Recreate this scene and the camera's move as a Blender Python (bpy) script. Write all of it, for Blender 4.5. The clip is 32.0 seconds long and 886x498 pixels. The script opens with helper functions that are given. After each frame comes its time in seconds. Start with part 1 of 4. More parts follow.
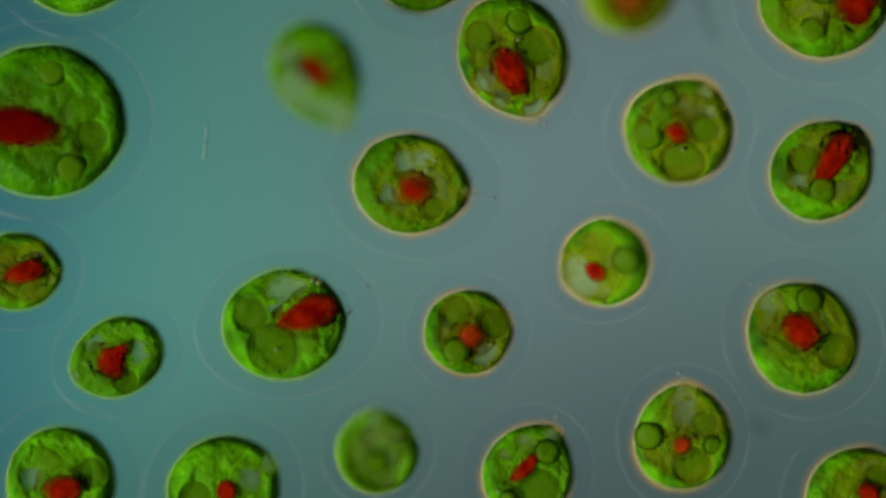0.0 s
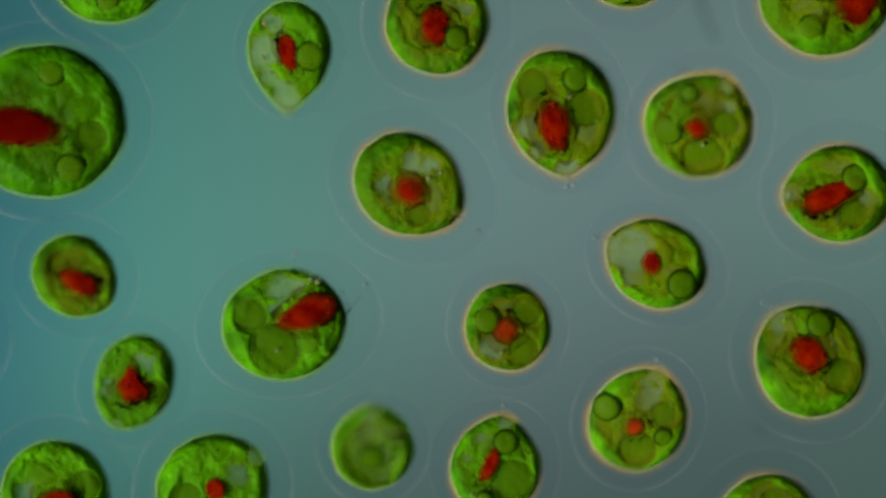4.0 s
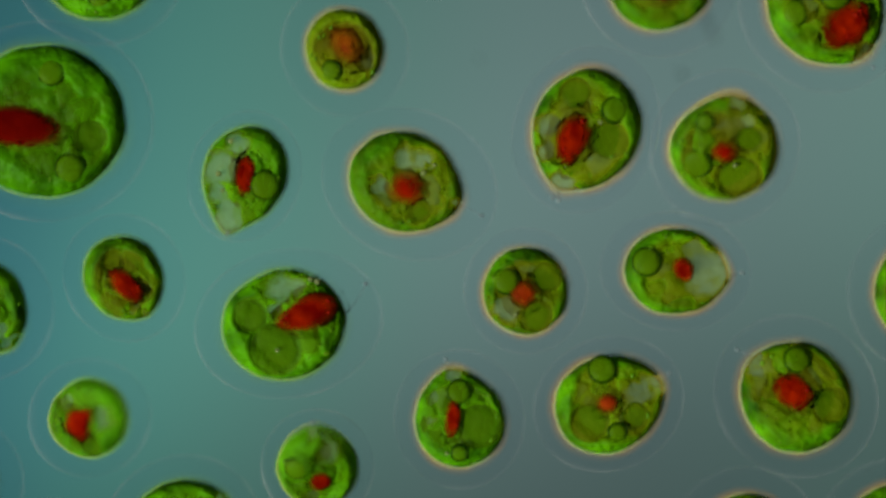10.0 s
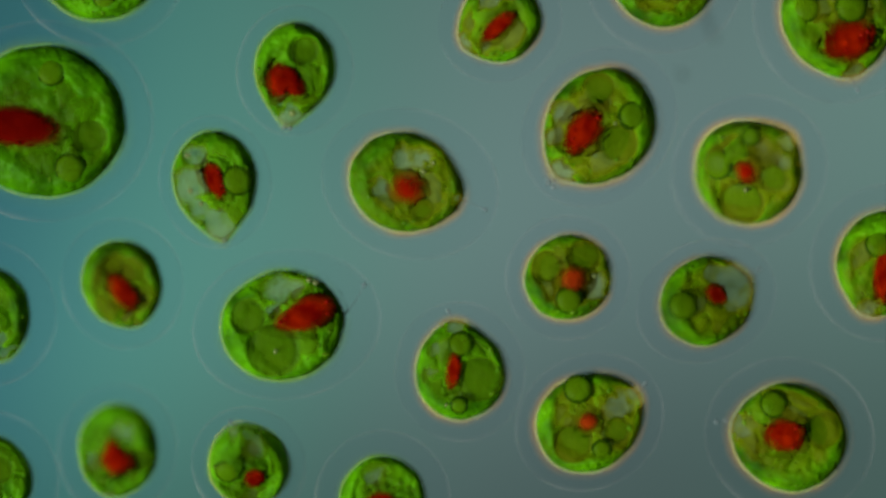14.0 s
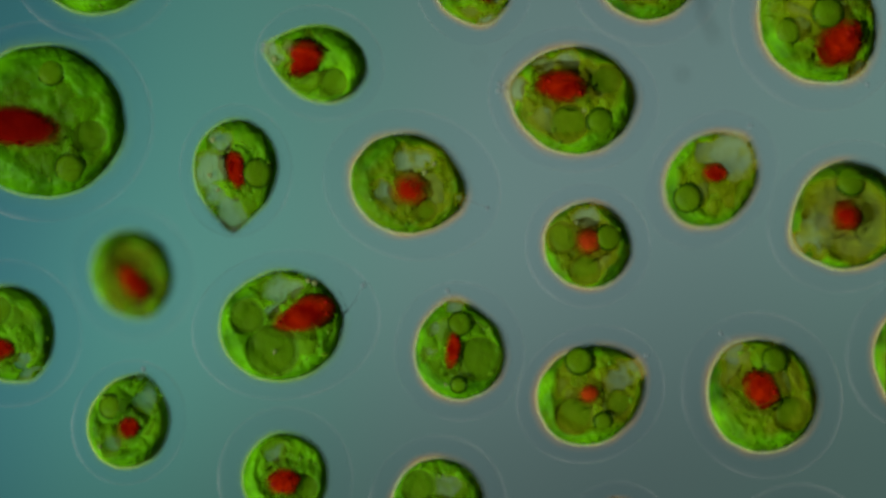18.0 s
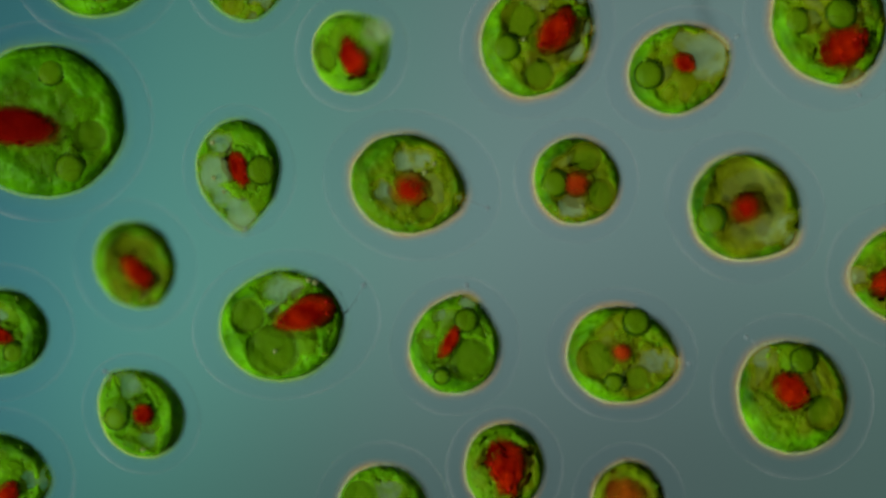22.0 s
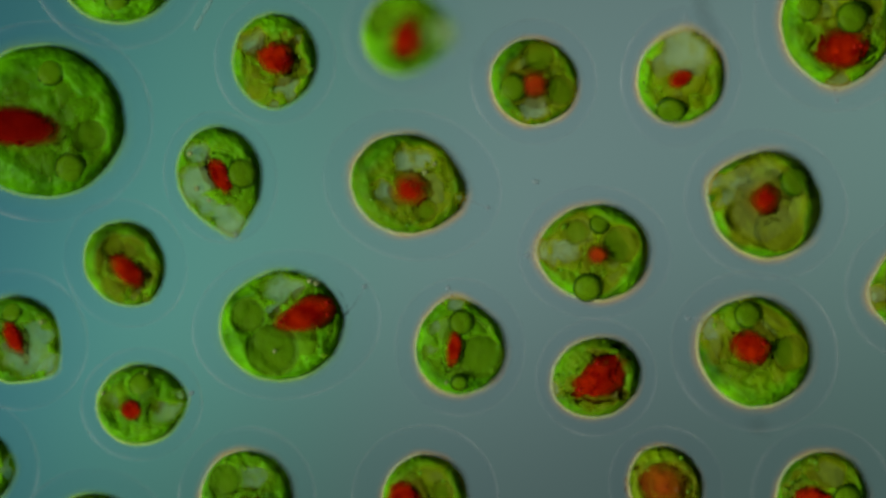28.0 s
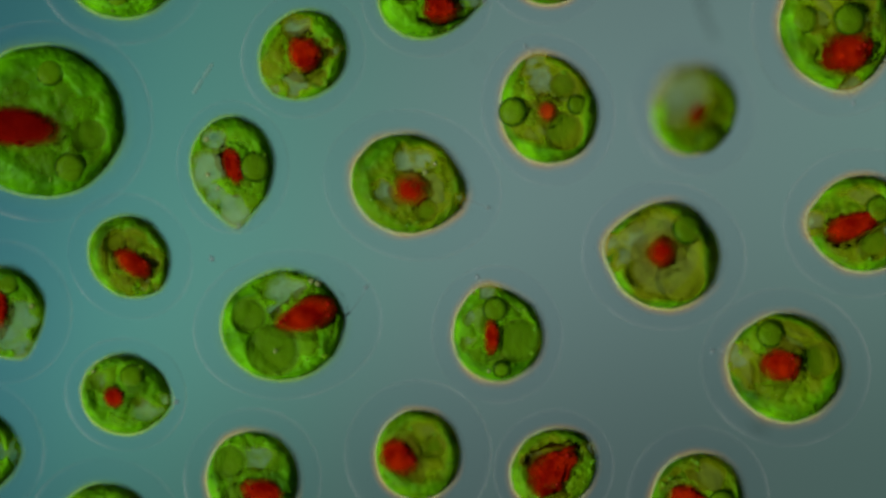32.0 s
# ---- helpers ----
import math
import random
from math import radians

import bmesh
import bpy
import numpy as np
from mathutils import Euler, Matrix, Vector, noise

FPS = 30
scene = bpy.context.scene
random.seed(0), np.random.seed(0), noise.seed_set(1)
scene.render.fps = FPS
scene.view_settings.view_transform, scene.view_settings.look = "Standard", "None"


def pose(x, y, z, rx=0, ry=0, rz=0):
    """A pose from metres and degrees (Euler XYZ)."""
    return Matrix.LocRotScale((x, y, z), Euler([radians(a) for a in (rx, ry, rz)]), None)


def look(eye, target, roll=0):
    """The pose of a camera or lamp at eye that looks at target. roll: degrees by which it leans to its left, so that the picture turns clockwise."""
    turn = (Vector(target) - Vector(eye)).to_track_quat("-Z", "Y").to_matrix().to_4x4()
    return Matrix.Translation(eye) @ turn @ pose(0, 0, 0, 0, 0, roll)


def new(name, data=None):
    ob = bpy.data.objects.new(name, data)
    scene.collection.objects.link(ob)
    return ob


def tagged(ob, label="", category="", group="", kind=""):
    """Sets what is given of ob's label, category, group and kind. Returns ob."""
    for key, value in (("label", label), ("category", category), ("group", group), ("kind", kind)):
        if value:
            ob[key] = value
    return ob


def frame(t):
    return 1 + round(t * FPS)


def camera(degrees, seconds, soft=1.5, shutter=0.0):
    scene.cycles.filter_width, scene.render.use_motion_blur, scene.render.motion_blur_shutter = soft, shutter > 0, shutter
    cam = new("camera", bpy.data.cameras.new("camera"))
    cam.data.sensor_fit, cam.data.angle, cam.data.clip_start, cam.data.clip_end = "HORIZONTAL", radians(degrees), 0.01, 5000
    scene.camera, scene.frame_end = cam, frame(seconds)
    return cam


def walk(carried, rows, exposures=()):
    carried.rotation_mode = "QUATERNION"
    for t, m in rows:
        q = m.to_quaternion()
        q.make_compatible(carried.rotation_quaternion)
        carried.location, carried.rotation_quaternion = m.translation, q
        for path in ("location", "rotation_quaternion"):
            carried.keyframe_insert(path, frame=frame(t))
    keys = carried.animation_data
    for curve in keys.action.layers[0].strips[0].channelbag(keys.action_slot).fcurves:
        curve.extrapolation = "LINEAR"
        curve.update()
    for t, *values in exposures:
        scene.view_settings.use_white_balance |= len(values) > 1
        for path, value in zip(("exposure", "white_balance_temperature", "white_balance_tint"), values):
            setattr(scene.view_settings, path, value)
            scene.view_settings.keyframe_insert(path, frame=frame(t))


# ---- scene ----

# A living drop under the microscope: one metre stands for about 0.14 mm, so that a cell 30 microns wide is 0.2 m.
HEIGHT = 4.0
cam = camera(2 * math.degrees(math.atan(0.784 / HEIGHT)), 32.0, soft=3.1)
cam.data.dof.use_dof = True
cam.data.dof.focus_distance = HEIGHT - 0.018
cam.data.dof.aperture_fstop = 0.095
walk(cam, [(0, look((0, 0, HEIGHT), (0, 0, 0))), (32, look((0, 0, HEIGHT), (0, 0, 0)))],
     exposures=[(0, -0.06), (5, -0.02), (17, 0.0), (24, 0.04), (32, 0.02)])

# ---- light: an added oblique sun for the relief shading, and the field lamp below the drop ----
world = bpy.data.worlds.new("surround")
scene.world = world
world.use_nodes = True
world.node_tree.nodes["Background"].inputs[0].default_value = (0.80, 1.0, 1.0, 1)
world.node_tree.nodes["Background"].inputs[1].default_value = 0.024

sun = bpy.data.lights.new("relief_sun", "SUN")
sun.energy, sun.angle, sun.color = 5.0, radians(18), (1.0, 0.99, 0.90)
new("relief_sun", sun).matrix_world = look((-2.0, -0.85, 1.75), (0, 0, 0))


# ---- materials ----
def nodes_of(name):
    m = bpy.data.materials.new(name)
    m.use_nodes = True
    t = m.node_tree
    t.nodes.clear()
    return m, t, t.nodes.new("ShaderNodeOutputMaterial")


def mix_colour(t, fac, a, b):
    n = t.nodes.new("ShaderNodeMix")
    n.data_type = "RGBA"
    for sock, v in ((n.inputs[0], fac), (n.inputs[6], a), (n.inputs[7], b)):
        if isinstance(v, bpy.types.NodeSocket):
            t.links.new(v, sock)
        else:
            sock.default_value = v if isinstance(v, float) else (*v, 1)
    return n.outputs[2]


def noise_of(t, scale, detail=3.0, low=0.35, high=0.65):
    co = t.nodes.new("ShaderNodeTexCoord")
    info = t.nodes.new("ShaderNodeObjectInfo")
    add = t.nodes.new("ShaderNodeVectorMath")
    mul = t.nodes.new("ShaderNodeMath")
    mul.operation, mul.inputs[1].default_value = "MULTIPLY", 37.0
    t.links.new(info.outputs["Random"], mul.inputs[0])
    t.links.new(co.outputs["Object"], add.inputs[0])
    t.links.new(mul.outputs[0], add.inputs[1])
    n = t.nodes.new("ShaderNodeTexNoise")
    n.inputs["Scale"].default_value, n.inputs["Detail"].default_value = scale, detail
    t.links.new(add.outputs[0], n.inputs["Vector"])
    r = t.nodes.new("ShaderNodeMapRange")
    r.inputs[1].default_value, r.inputs[2].default_value = low, high
    t.links.new(n.outputs[0], r.inputs[0])
    return r.outputs[0]


def tissue(name, dark, light, scale, rough, bump, through_light, clear=0.0, spec=0.05, third=None, fade=None, sheer=None, lean=None):
    """Living matter: two scales of mottling, fine relief, light that shines through, and some clearness."""
    m, t, out = nodes_of(name)
    col = mix_colour(t, noise_of(t, scale), dark, light)
    if third:
        col = mix_colour(t, noise_of(t, scale * 0.33, 2.0, 0.5, 0.72), col, third)
    if sheer:
        layer = t.nodes.new("ShaderNodeAttribute")
        layer.attribute_name = "thin"
        col = mix_colour(t, layer.outputs["Fac"], col, lean)
        # dark droplets strewn through the plastid
        cells = t.nodes.new("ShaderNodeTexVoronoi")
        cells.inputs["Scale"].default_value = 75.0
        co = t.nodes.new("ShaderNodeTexCoord")
        t.links.new(co.outputs["Object"], cells.inputs["Vector"])
        spot = t.nodes.new("ShaderNodeMapRange")
        spot.inputs[1].default_value, spot.inputs[2].default_value = 0.12, 0.34
        spot.inputs[3].default_value, spot.inputs[4].default_value = 0.42, 0.0
        t.links.new(cells.outputs["Distance"], spot.inputs[0])
        some = t.nodes.new("ShaderNodeMath")
        some.operation = "MULTIPLY"
        t.links.new(spot.outputs[0], some.inputs[0])
        t.links.new(noise_of(t, scale * 0.7, 2.0, 0.40, 0.62), some.inputs[1])
        col = mix_colour(t, some.outputs[0], col, tuple(0.35 * c for c in dark))
    p = t.nodes.new("ShaderNodeBsdfPrincipled")
    p.inputs["Roughness"].default_value = rough
    p.inputs["Specular IOR Level"].default_value = spec
    t.links.new(col, p.inputs["Base Color"])
    b = t.nodes.new("ShaderNodeBump")
    b.inputs["Strength"].default_value, b.inputs["Distance"].default_value = bump, 0.004
    t.links.new(noise_of(t, scale * 5.0, 5.0, 0.3, 0.7), b.inputs["Height"])
    t.links.new(b.outputs[0], p.inputs["Normal"])
    tr = t.nodes.new("ShaderNodeBsdfTranslucent")
    t.links.new(col, tr.inputs[0])
    mx = t.nodes.new("ShaderNodeMixShader")
    mx.inputs[0].default_value = through_light
    t.links.new(p.outputs[0], mx.inputs[1])
    t.links.new(tr.outputs[0], mx.inputs[2])
    last = mx.outputs[0]
    if sheer:
        # where the layer is thin, the light of the field comes through it, tinted
        at_ = t.nodes.new("ShaderNodeAttribute")
        at_.attribute_name = "thin"
        r = t.nodes.new("ShaderNodeMapRange")
        r.inputs[3].default_value, r.inputs[4].default_value = 0.05, 0.92
        t.links.new(at_.outputs["Fac"], r.inputs[0])
        tp = t.nodes.new("ShaderNodeBsdfTransparent")
        bare = t.nodes.new("ShaderNodeMapRange")
        bare.inputs[1].default_value, bare.inputs[2].default_value = 0.60, 0.97
        t.links.new(at_.outputs["Fac"], bare.inputs[0])
        t.links.new(mix_colour(t, bare.outputs[0], sheer, (0.95, 1.0, 0.80)), tp.inputs[0])
        my = t.nodes.new("ShaderNodeMixShader")
        t.links.new(r.outputs[0], my.inputs[0])
        t.links.new(last, my.inputs[1])
        t.links.new(tp.outputs[0], my.inputs[2])
        last = my.outputs[0]
    if clear:
        tp = t.nodes.new("ShaderNodeBsdfTransparent")
        my = t.nodes.new("ShaderNodeMixShader")
        my.inputs[0].default_value = clear
        t.links.new(last, my.inputs[1])
        t.links.new(tp.outputs[0], my.inputs[2])
        last = my.outputs[0]
    if fade:
        # thins out from the middle to the border, as loose droplets do
        co = t.nodes.new("ShaderNodeTexCoord")
        mid = t.nodes.new("ShaderNodeVectorMath")
        mid.operation, mid.inputs[1].default_value = "DISTANCE", (0.5, 0.5, 0.8)
        t.links.new(co.outputs["Generated"], mid.inputs[0])
        r = t.nodes.new("ShaderNodeMapRange")
        r.interpolation_type = "SMOOTHSTEP"
        r.inputs[1].default_value, r.inputs[2].default_value = fade
        t.links.new(mid.outputs["Value"], r.inputs[0])
        tp = t.nodes.new("ShaderNodeBsdfTransparent")
        my = t.nodes.new("ShaderNodeMixShader")
        t.links.new(r.outputs[0], my.inputs[0])
        t.links.new(last, my.inputs[1])
        t.links.new(tp.outputs[0], my.inputs[2])
        last = my.outputs[0]
    t.links.new(last, out.inputs[0])
    return m


def clear_skin(name, gloss, power, rough, tint=(1, 1, 1), sheen=(1, 1, 1), broken=False):
    """A clear skin that only glosses, most of all where it is seen edge on."""
    m, t, out = nodes_of(name)
    lw = t.nodes.new("ShaderNodeLayerWeight")
    lw.inputs[0].default_value = 0.5
    pw = t.nodes.new("ShaderNodeMath")
    pw.operation, pw.inputs[1].default_value = "POWER", power
    mu = t.nodes.new("ShaderNodeMath")
    mu.operation, mu.inputs[1].default_value = "MULTIPLY", gloss
    t.links.new(lw.outputs["Facing"], pw.inputs[0])
    t.links.new(pw.outputs[0], mu.inputs[0])
    much = mu.outputs[0]
    if broken:
        # the film is uneven, so that its gloss comes and goes round the border
        un = t.nodes.new("ShaderNodeMath")
        un.operation = "MULTIPLY"
        t.links.new(much, un.inputs[0])
        t.links.new(noise_of(t, 9.0, 3.0, 0.30, 0.72), un.inputs[1])
        much = un.outputs[0]
    tp = t.nodes.new("ShaderNodeBsdfTransparent")
    tp.inputs[0].default_value = (*tint, 1)
    g = t.nodes.new("ShaderNodeBsdfGlossy")
    g.inputs["Color"].default_value = (*sheen, 1)
    g.inputs["Roughness"].default_value = rough
    mx = t.nodes.new("ShaderNodeMixShader")
    t.links.new(much, mx.inputs[0])
    t.links.new(tp.outputs[0], mx.inputs[1])
    t.links.new(g.outputs[0], mx.inputs[2])
    t.links.new(mx.outputs[0], out.inputs[0])
    return m


# teal cast of the light put into the green, mostly for cells at left
GREEN = tissue("chloroplast_green", (0.018, 0.098, 0.0004), (0.108, 0.435, 0.0005), 17.0, 0.42, 0.8, 0.09, third=(0.050, 0.22, 0.0006), sheer=(0.78, 0.94, 0.016), lean=(0.108, 0.275, 0.0006))
# darker copy for the giant: weak light of the left border in its colour
DIMMED = tissue("chloroplast_dimmed", (0.018, 0.095, 0.0003), (0.075, 0.330, 0.0004), 13.0, 0.42, 0.7, 0.09, third=(0.040, 0.18, 0.0005), sheer=(0.66, 0.88, 0.010), lean=(0.095, 0.195, 0.0005))
# the same plastid with the warmer light away from the left in its colour
MEADOW = tissue("chloroplast_meadow", (0.016, 0.084, 0.0004), (0.100, 0.375, 0.0004), 17.0, 0.42, 0.8, 0.09, third=(0.066, 0.185, 0.0005), sheer=(0.90, 0.90, 0.012), lean=(0.205, 0.212, 0.0006))
OLIVE = tissue("chloroplast_olive", (0.070, 0.140, 0.0008), (0.180, 0.36, 0.0008), 18.0, 0.42, 0.8, 0.09, third=(0.125, 0.21, 0.0010), sheer=(0.92, 0.82, 0.010), lean=(0.205, 0.200, 0.0016))
STARCH = tissue("pyrenoid_green", (0.082, 0.205, 0.0008), (0.112, 0.250, 0.0010), 14.0, 0.45, 0.15, 0.2, clear=0.42)
RING = tissue("sheath_green", (0.010, 0.045, 0.0005), (0.020, 0.070, 0.0008), 30.0, 0.4, 0.1, 0.1, clear=0.25)
SAP = tissue("vacuole_sap", (0.090, 0.235, 0.001), (0.118, 0.285, 0.0015), 16.0, 0.4, 0.2, 0.2, clear=0.66)
SKIN = tissue("vacuole_skin", (0.040, 0.110, 0.0012), (0.055, 0.140, 0.0016), 30.0, 0.4, 0.1, 0.1, clear=0.78)
PLASM = tissue("clear_cytoplasm", (0.24, 0.32, 0.16), (0.38, 0.47, 0.29), 14.0, 0.35, 0.3, 0.2, clear=0.76)
RED = tissue("carotene_red", (0.16, 0.0020, 0.0005), (0.34, 0.015, 0.0006), 40.0, 0.8, 0.4, 0.2, spec=0.0, third=(0.105, 0.0010, 0.0005), fade=(0.20, 0.56))
HAZE = tissue("carotene_haze", (0.28, 0.095, 0.0010), (0.34, 0.150, 0.0014), 24.0, 0.6, 0.2, 0.2, clear=0.50, fade=(0.04, 0.40))
MAROON = tissue("carotene_maroon", (0.080, 0.0010, 0.0005), (0.110, 0.0022, 0.0006), 22.0, 0.6, 0.2, 0.1, spec=0.0, fade=(0.26, 0.56))
CLOUD = tissue("carotene_cloud", (0.16, 0.0020, 0.0005), (0.28, 0.008, 0.0006), 26.0, 0.6, 0.2, 0.2, spec=0.0, fade=(0.08, 0.50))
EMBER = tissue("carotene_ember", (0.22, 0.016, 0.0008), (0.36, 0.040, 0.0010), 30.0, 0.6, 0.2, 0.2, spec=0.04, fade=(0.14, 0.50))
AMBER = tissue("carotene_amber", (0.20, 0.030, 0.0010), (0.30, 0.075, 0.0012), 26.0, 0.6, 0.3, 0.2, spec=0.04, third=(0.17, 0.10, 0.002), fade=(0.06, 0.50))
ROD = tissue("bacterium_grey", (0.17, 0.33, 0.30), (0.25, 0.42, 0.37), 30.0, 0.35, 0.1, 0.2, clear=0.60, spec=0.4)
DROP = tissue("carotene_droplet", (0.20, 0.0030, 0.0007), (0.33, 0.010, 0.0010), 40.0, 0.5, 0.1, 0.3, spec=0.08)
BEAD = tissue("oil_droplet", (0.26, 0.34, 0.10), (0.34, 0.42, 0.16), 20.0, 0.2, 0.0, 0.2, clear=0.50, spec=0.5)
HAIR = tissue("flagellum_grey", (0.252, 0.336, 0.364), (0.315, 0.392, 0.406), 20.0, 0.4, 0.0, 0.3, clear=0.82)
TIP = tissue("flagellum_tip", (0.21, 0.294, 0.315), (0.32, 0.40, 0.40), 20.0, 0.3, 0.0, 0.3, clear=0.60)
GRAIN = tissue("starch_grain", (0.100, 0.320, 0.003), (0.190, 0.430, 0.008), 20.0, 0.35, 0.0, 0.3, clear=0.40, spec=0.2)
DUST = tissue("dust_grey", (0.055, 0.090, 0.095), (0.085, 0.13, 0.13), 30.0, 0.9, 0.3, 0.1, clear=0.70)
JELLY = clear_skin("jelly_envelope", 0.52, 7.0, 0.7, (0.976, 0.975, 0.987), broken=True)
MEMBRANE = clear_skin("cell_wall_clear", 1.0, 7.0, 0.9, sheen=(0.95, 1.0, 0.22))


def glow_fringe(name, colour, most):
    """Colour fringe of light painted round the wall, thickest next to it, that scatters a little light."""
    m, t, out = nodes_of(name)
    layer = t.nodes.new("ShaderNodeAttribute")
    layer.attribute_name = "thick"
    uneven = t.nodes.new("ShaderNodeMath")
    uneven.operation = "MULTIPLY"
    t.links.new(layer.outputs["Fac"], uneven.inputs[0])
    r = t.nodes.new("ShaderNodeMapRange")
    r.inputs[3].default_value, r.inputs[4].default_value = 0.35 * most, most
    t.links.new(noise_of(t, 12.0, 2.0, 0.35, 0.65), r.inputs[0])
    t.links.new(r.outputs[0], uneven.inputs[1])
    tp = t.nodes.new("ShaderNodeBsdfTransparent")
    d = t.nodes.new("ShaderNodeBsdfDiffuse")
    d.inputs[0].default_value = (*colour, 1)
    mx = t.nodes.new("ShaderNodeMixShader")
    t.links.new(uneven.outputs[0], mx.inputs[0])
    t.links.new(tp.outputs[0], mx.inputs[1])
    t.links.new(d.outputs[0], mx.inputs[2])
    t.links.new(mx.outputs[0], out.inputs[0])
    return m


# pale colours of the added ring that stands in for the bright edge line
GLEAM = tissue("edge_gleam_pale", (0.28, 0.46, 0.24), (0.38, 0.56, 0.34), 14.0, 0.4, 0.1, 0.1, clear=0.76)
GLEAM_GREEN = tissue("edge_gleam_green", (0.14, 0.42, 0.03), (0.20, 0.48, 0.06), 14.0, 0.4, 0.1, 0.1, clear=0.74)
# glow colours of the added fringe: tawny by default, leafy mostly at the left
TAWNY = glow_fringe("fringe_tawny", (0.38, 0.19, 0.030), 0.60)
LEAFY = glow_fringe("fringe_leafy", (0.13, 0.24, 0.04), 0.36)


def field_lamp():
    """The lamp field below the drop, its gradient painted into the glow: grey in the middle, teal to one side, weaker
    at the border.
    """
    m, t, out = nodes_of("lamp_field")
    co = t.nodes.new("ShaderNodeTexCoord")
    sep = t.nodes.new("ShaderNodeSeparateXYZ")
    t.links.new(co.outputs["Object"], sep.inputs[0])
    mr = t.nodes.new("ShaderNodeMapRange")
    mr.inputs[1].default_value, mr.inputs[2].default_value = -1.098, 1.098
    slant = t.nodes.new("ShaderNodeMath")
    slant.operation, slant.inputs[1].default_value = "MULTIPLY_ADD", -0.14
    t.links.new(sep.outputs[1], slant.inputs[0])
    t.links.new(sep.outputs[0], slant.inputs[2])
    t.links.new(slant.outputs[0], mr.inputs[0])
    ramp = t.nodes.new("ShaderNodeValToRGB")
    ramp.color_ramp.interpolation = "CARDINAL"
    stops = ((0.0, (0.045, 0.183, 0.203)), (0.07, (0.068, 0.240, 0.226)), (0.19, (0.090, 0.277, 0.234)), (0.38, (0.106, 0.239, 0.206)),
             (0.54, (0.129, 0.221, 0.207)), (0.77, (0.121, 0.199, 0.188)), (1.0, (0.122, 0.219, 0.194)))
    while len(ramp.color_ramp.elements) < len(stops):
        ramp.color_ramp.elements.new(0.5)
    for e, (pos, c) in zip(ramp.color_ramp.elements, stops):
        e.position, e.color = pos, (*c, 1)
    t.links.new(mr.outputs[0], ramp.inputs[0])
    # light falloff at the bottom and top left, multiplied into the emission
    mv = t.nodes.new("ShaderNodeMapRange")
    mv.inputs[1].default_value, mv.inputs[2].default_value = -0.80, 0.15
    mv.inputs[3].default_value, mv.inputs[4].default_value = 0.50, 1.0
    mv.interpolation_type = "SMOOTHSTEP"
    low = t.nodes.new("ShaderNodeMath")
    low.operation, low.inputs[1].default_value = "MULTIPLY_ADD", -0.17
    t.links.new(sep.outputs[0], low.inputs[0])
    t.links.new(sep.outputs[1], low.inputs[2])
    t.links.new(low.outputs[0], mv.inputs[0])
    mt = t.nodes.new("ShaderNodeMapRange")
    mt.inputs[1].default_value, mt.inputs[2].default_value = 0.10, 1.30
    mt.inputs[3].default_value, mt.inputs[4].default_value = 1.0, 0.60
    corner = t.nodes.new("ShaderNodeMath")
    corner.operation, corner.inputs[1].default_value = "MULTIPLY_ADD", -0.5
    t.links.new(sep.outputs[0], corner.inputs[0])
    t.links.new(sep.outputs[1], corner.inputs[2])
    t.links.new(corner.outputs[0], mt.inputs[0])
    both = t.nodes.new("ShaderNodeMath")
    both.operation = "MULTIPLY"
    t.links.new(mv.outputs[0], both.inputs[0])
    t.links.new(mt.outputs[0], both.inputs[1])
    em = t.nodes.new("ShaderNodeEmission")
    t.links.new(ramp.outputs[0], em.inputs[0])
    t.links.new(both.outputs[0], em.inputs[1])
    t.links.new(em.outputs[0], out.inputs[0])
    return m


# ---- mesh building ----
def link_mesh(name, verts, faces, material, parent=None, label="", smooth=True):
    me = bpy.data.meshes.new(name)
    me.from_pydata(verts, [], faces)
    me.materials.append(material)
    if smooth:
        me.polygons.foreach_set("use_smooth", [True] * len(me.polygons))
    me.update()
    ob = new(name, me)
    if parent:
        ob.parent = parent
    if label:
        ob["label"] = label
    return ob


def globe(rings, segs, point):
    """Verts and faces of a closed round body about the x axis; point(theta, phi) gives each place."""
    verts = [point(0.0, 0.0)]
    for i in range(1, rings):
        verts += [point(math.pi * i / rings, 2 * math.pi * j / segs) for j in range(segs)]
    verts.append(point(math.pi, 0.0))
    faces = [(0, 1 + j, 1 + (j + 1) % segs) for j in range(segs)]
    for i in range(rings - 2):
        o = 1 + i * segs
        faces += [(o + j, o + segs + j, o + segs + (j + 1) % segs, o + (j + 1) % segs) for j in range(segs)]
    o, end = 1 + (rings - 2) * segs, len(verts) - 1
    faces += [(o + j, end, o + (j + 1) % segs) for j in range(segs)]
    return verts, faces


def lathe(profile, segs):
    """A round button: profile of (radius, height), turned about z."""
    verts, faces = [], []
    for r, z in profile:
        verts += [(r * math.cos(2 * math.pi * j / segs), r * math.sin(2 * math.pi * j / segs), z) for j in range(segs)]
    for i in range(len(profile) - 1):
        for j in range(segs):
            k = (j + 1) % segs
            faces.append((i * segs + j, i * segs + k, (i + 1) * segs + k, (i + 1) * segs + j))
    top = len(profile) - 1
    faces.append([top * segs + j for j in range(segs)])
    faces.append([j for j in range(segs)][::-1])
    return verts, faces


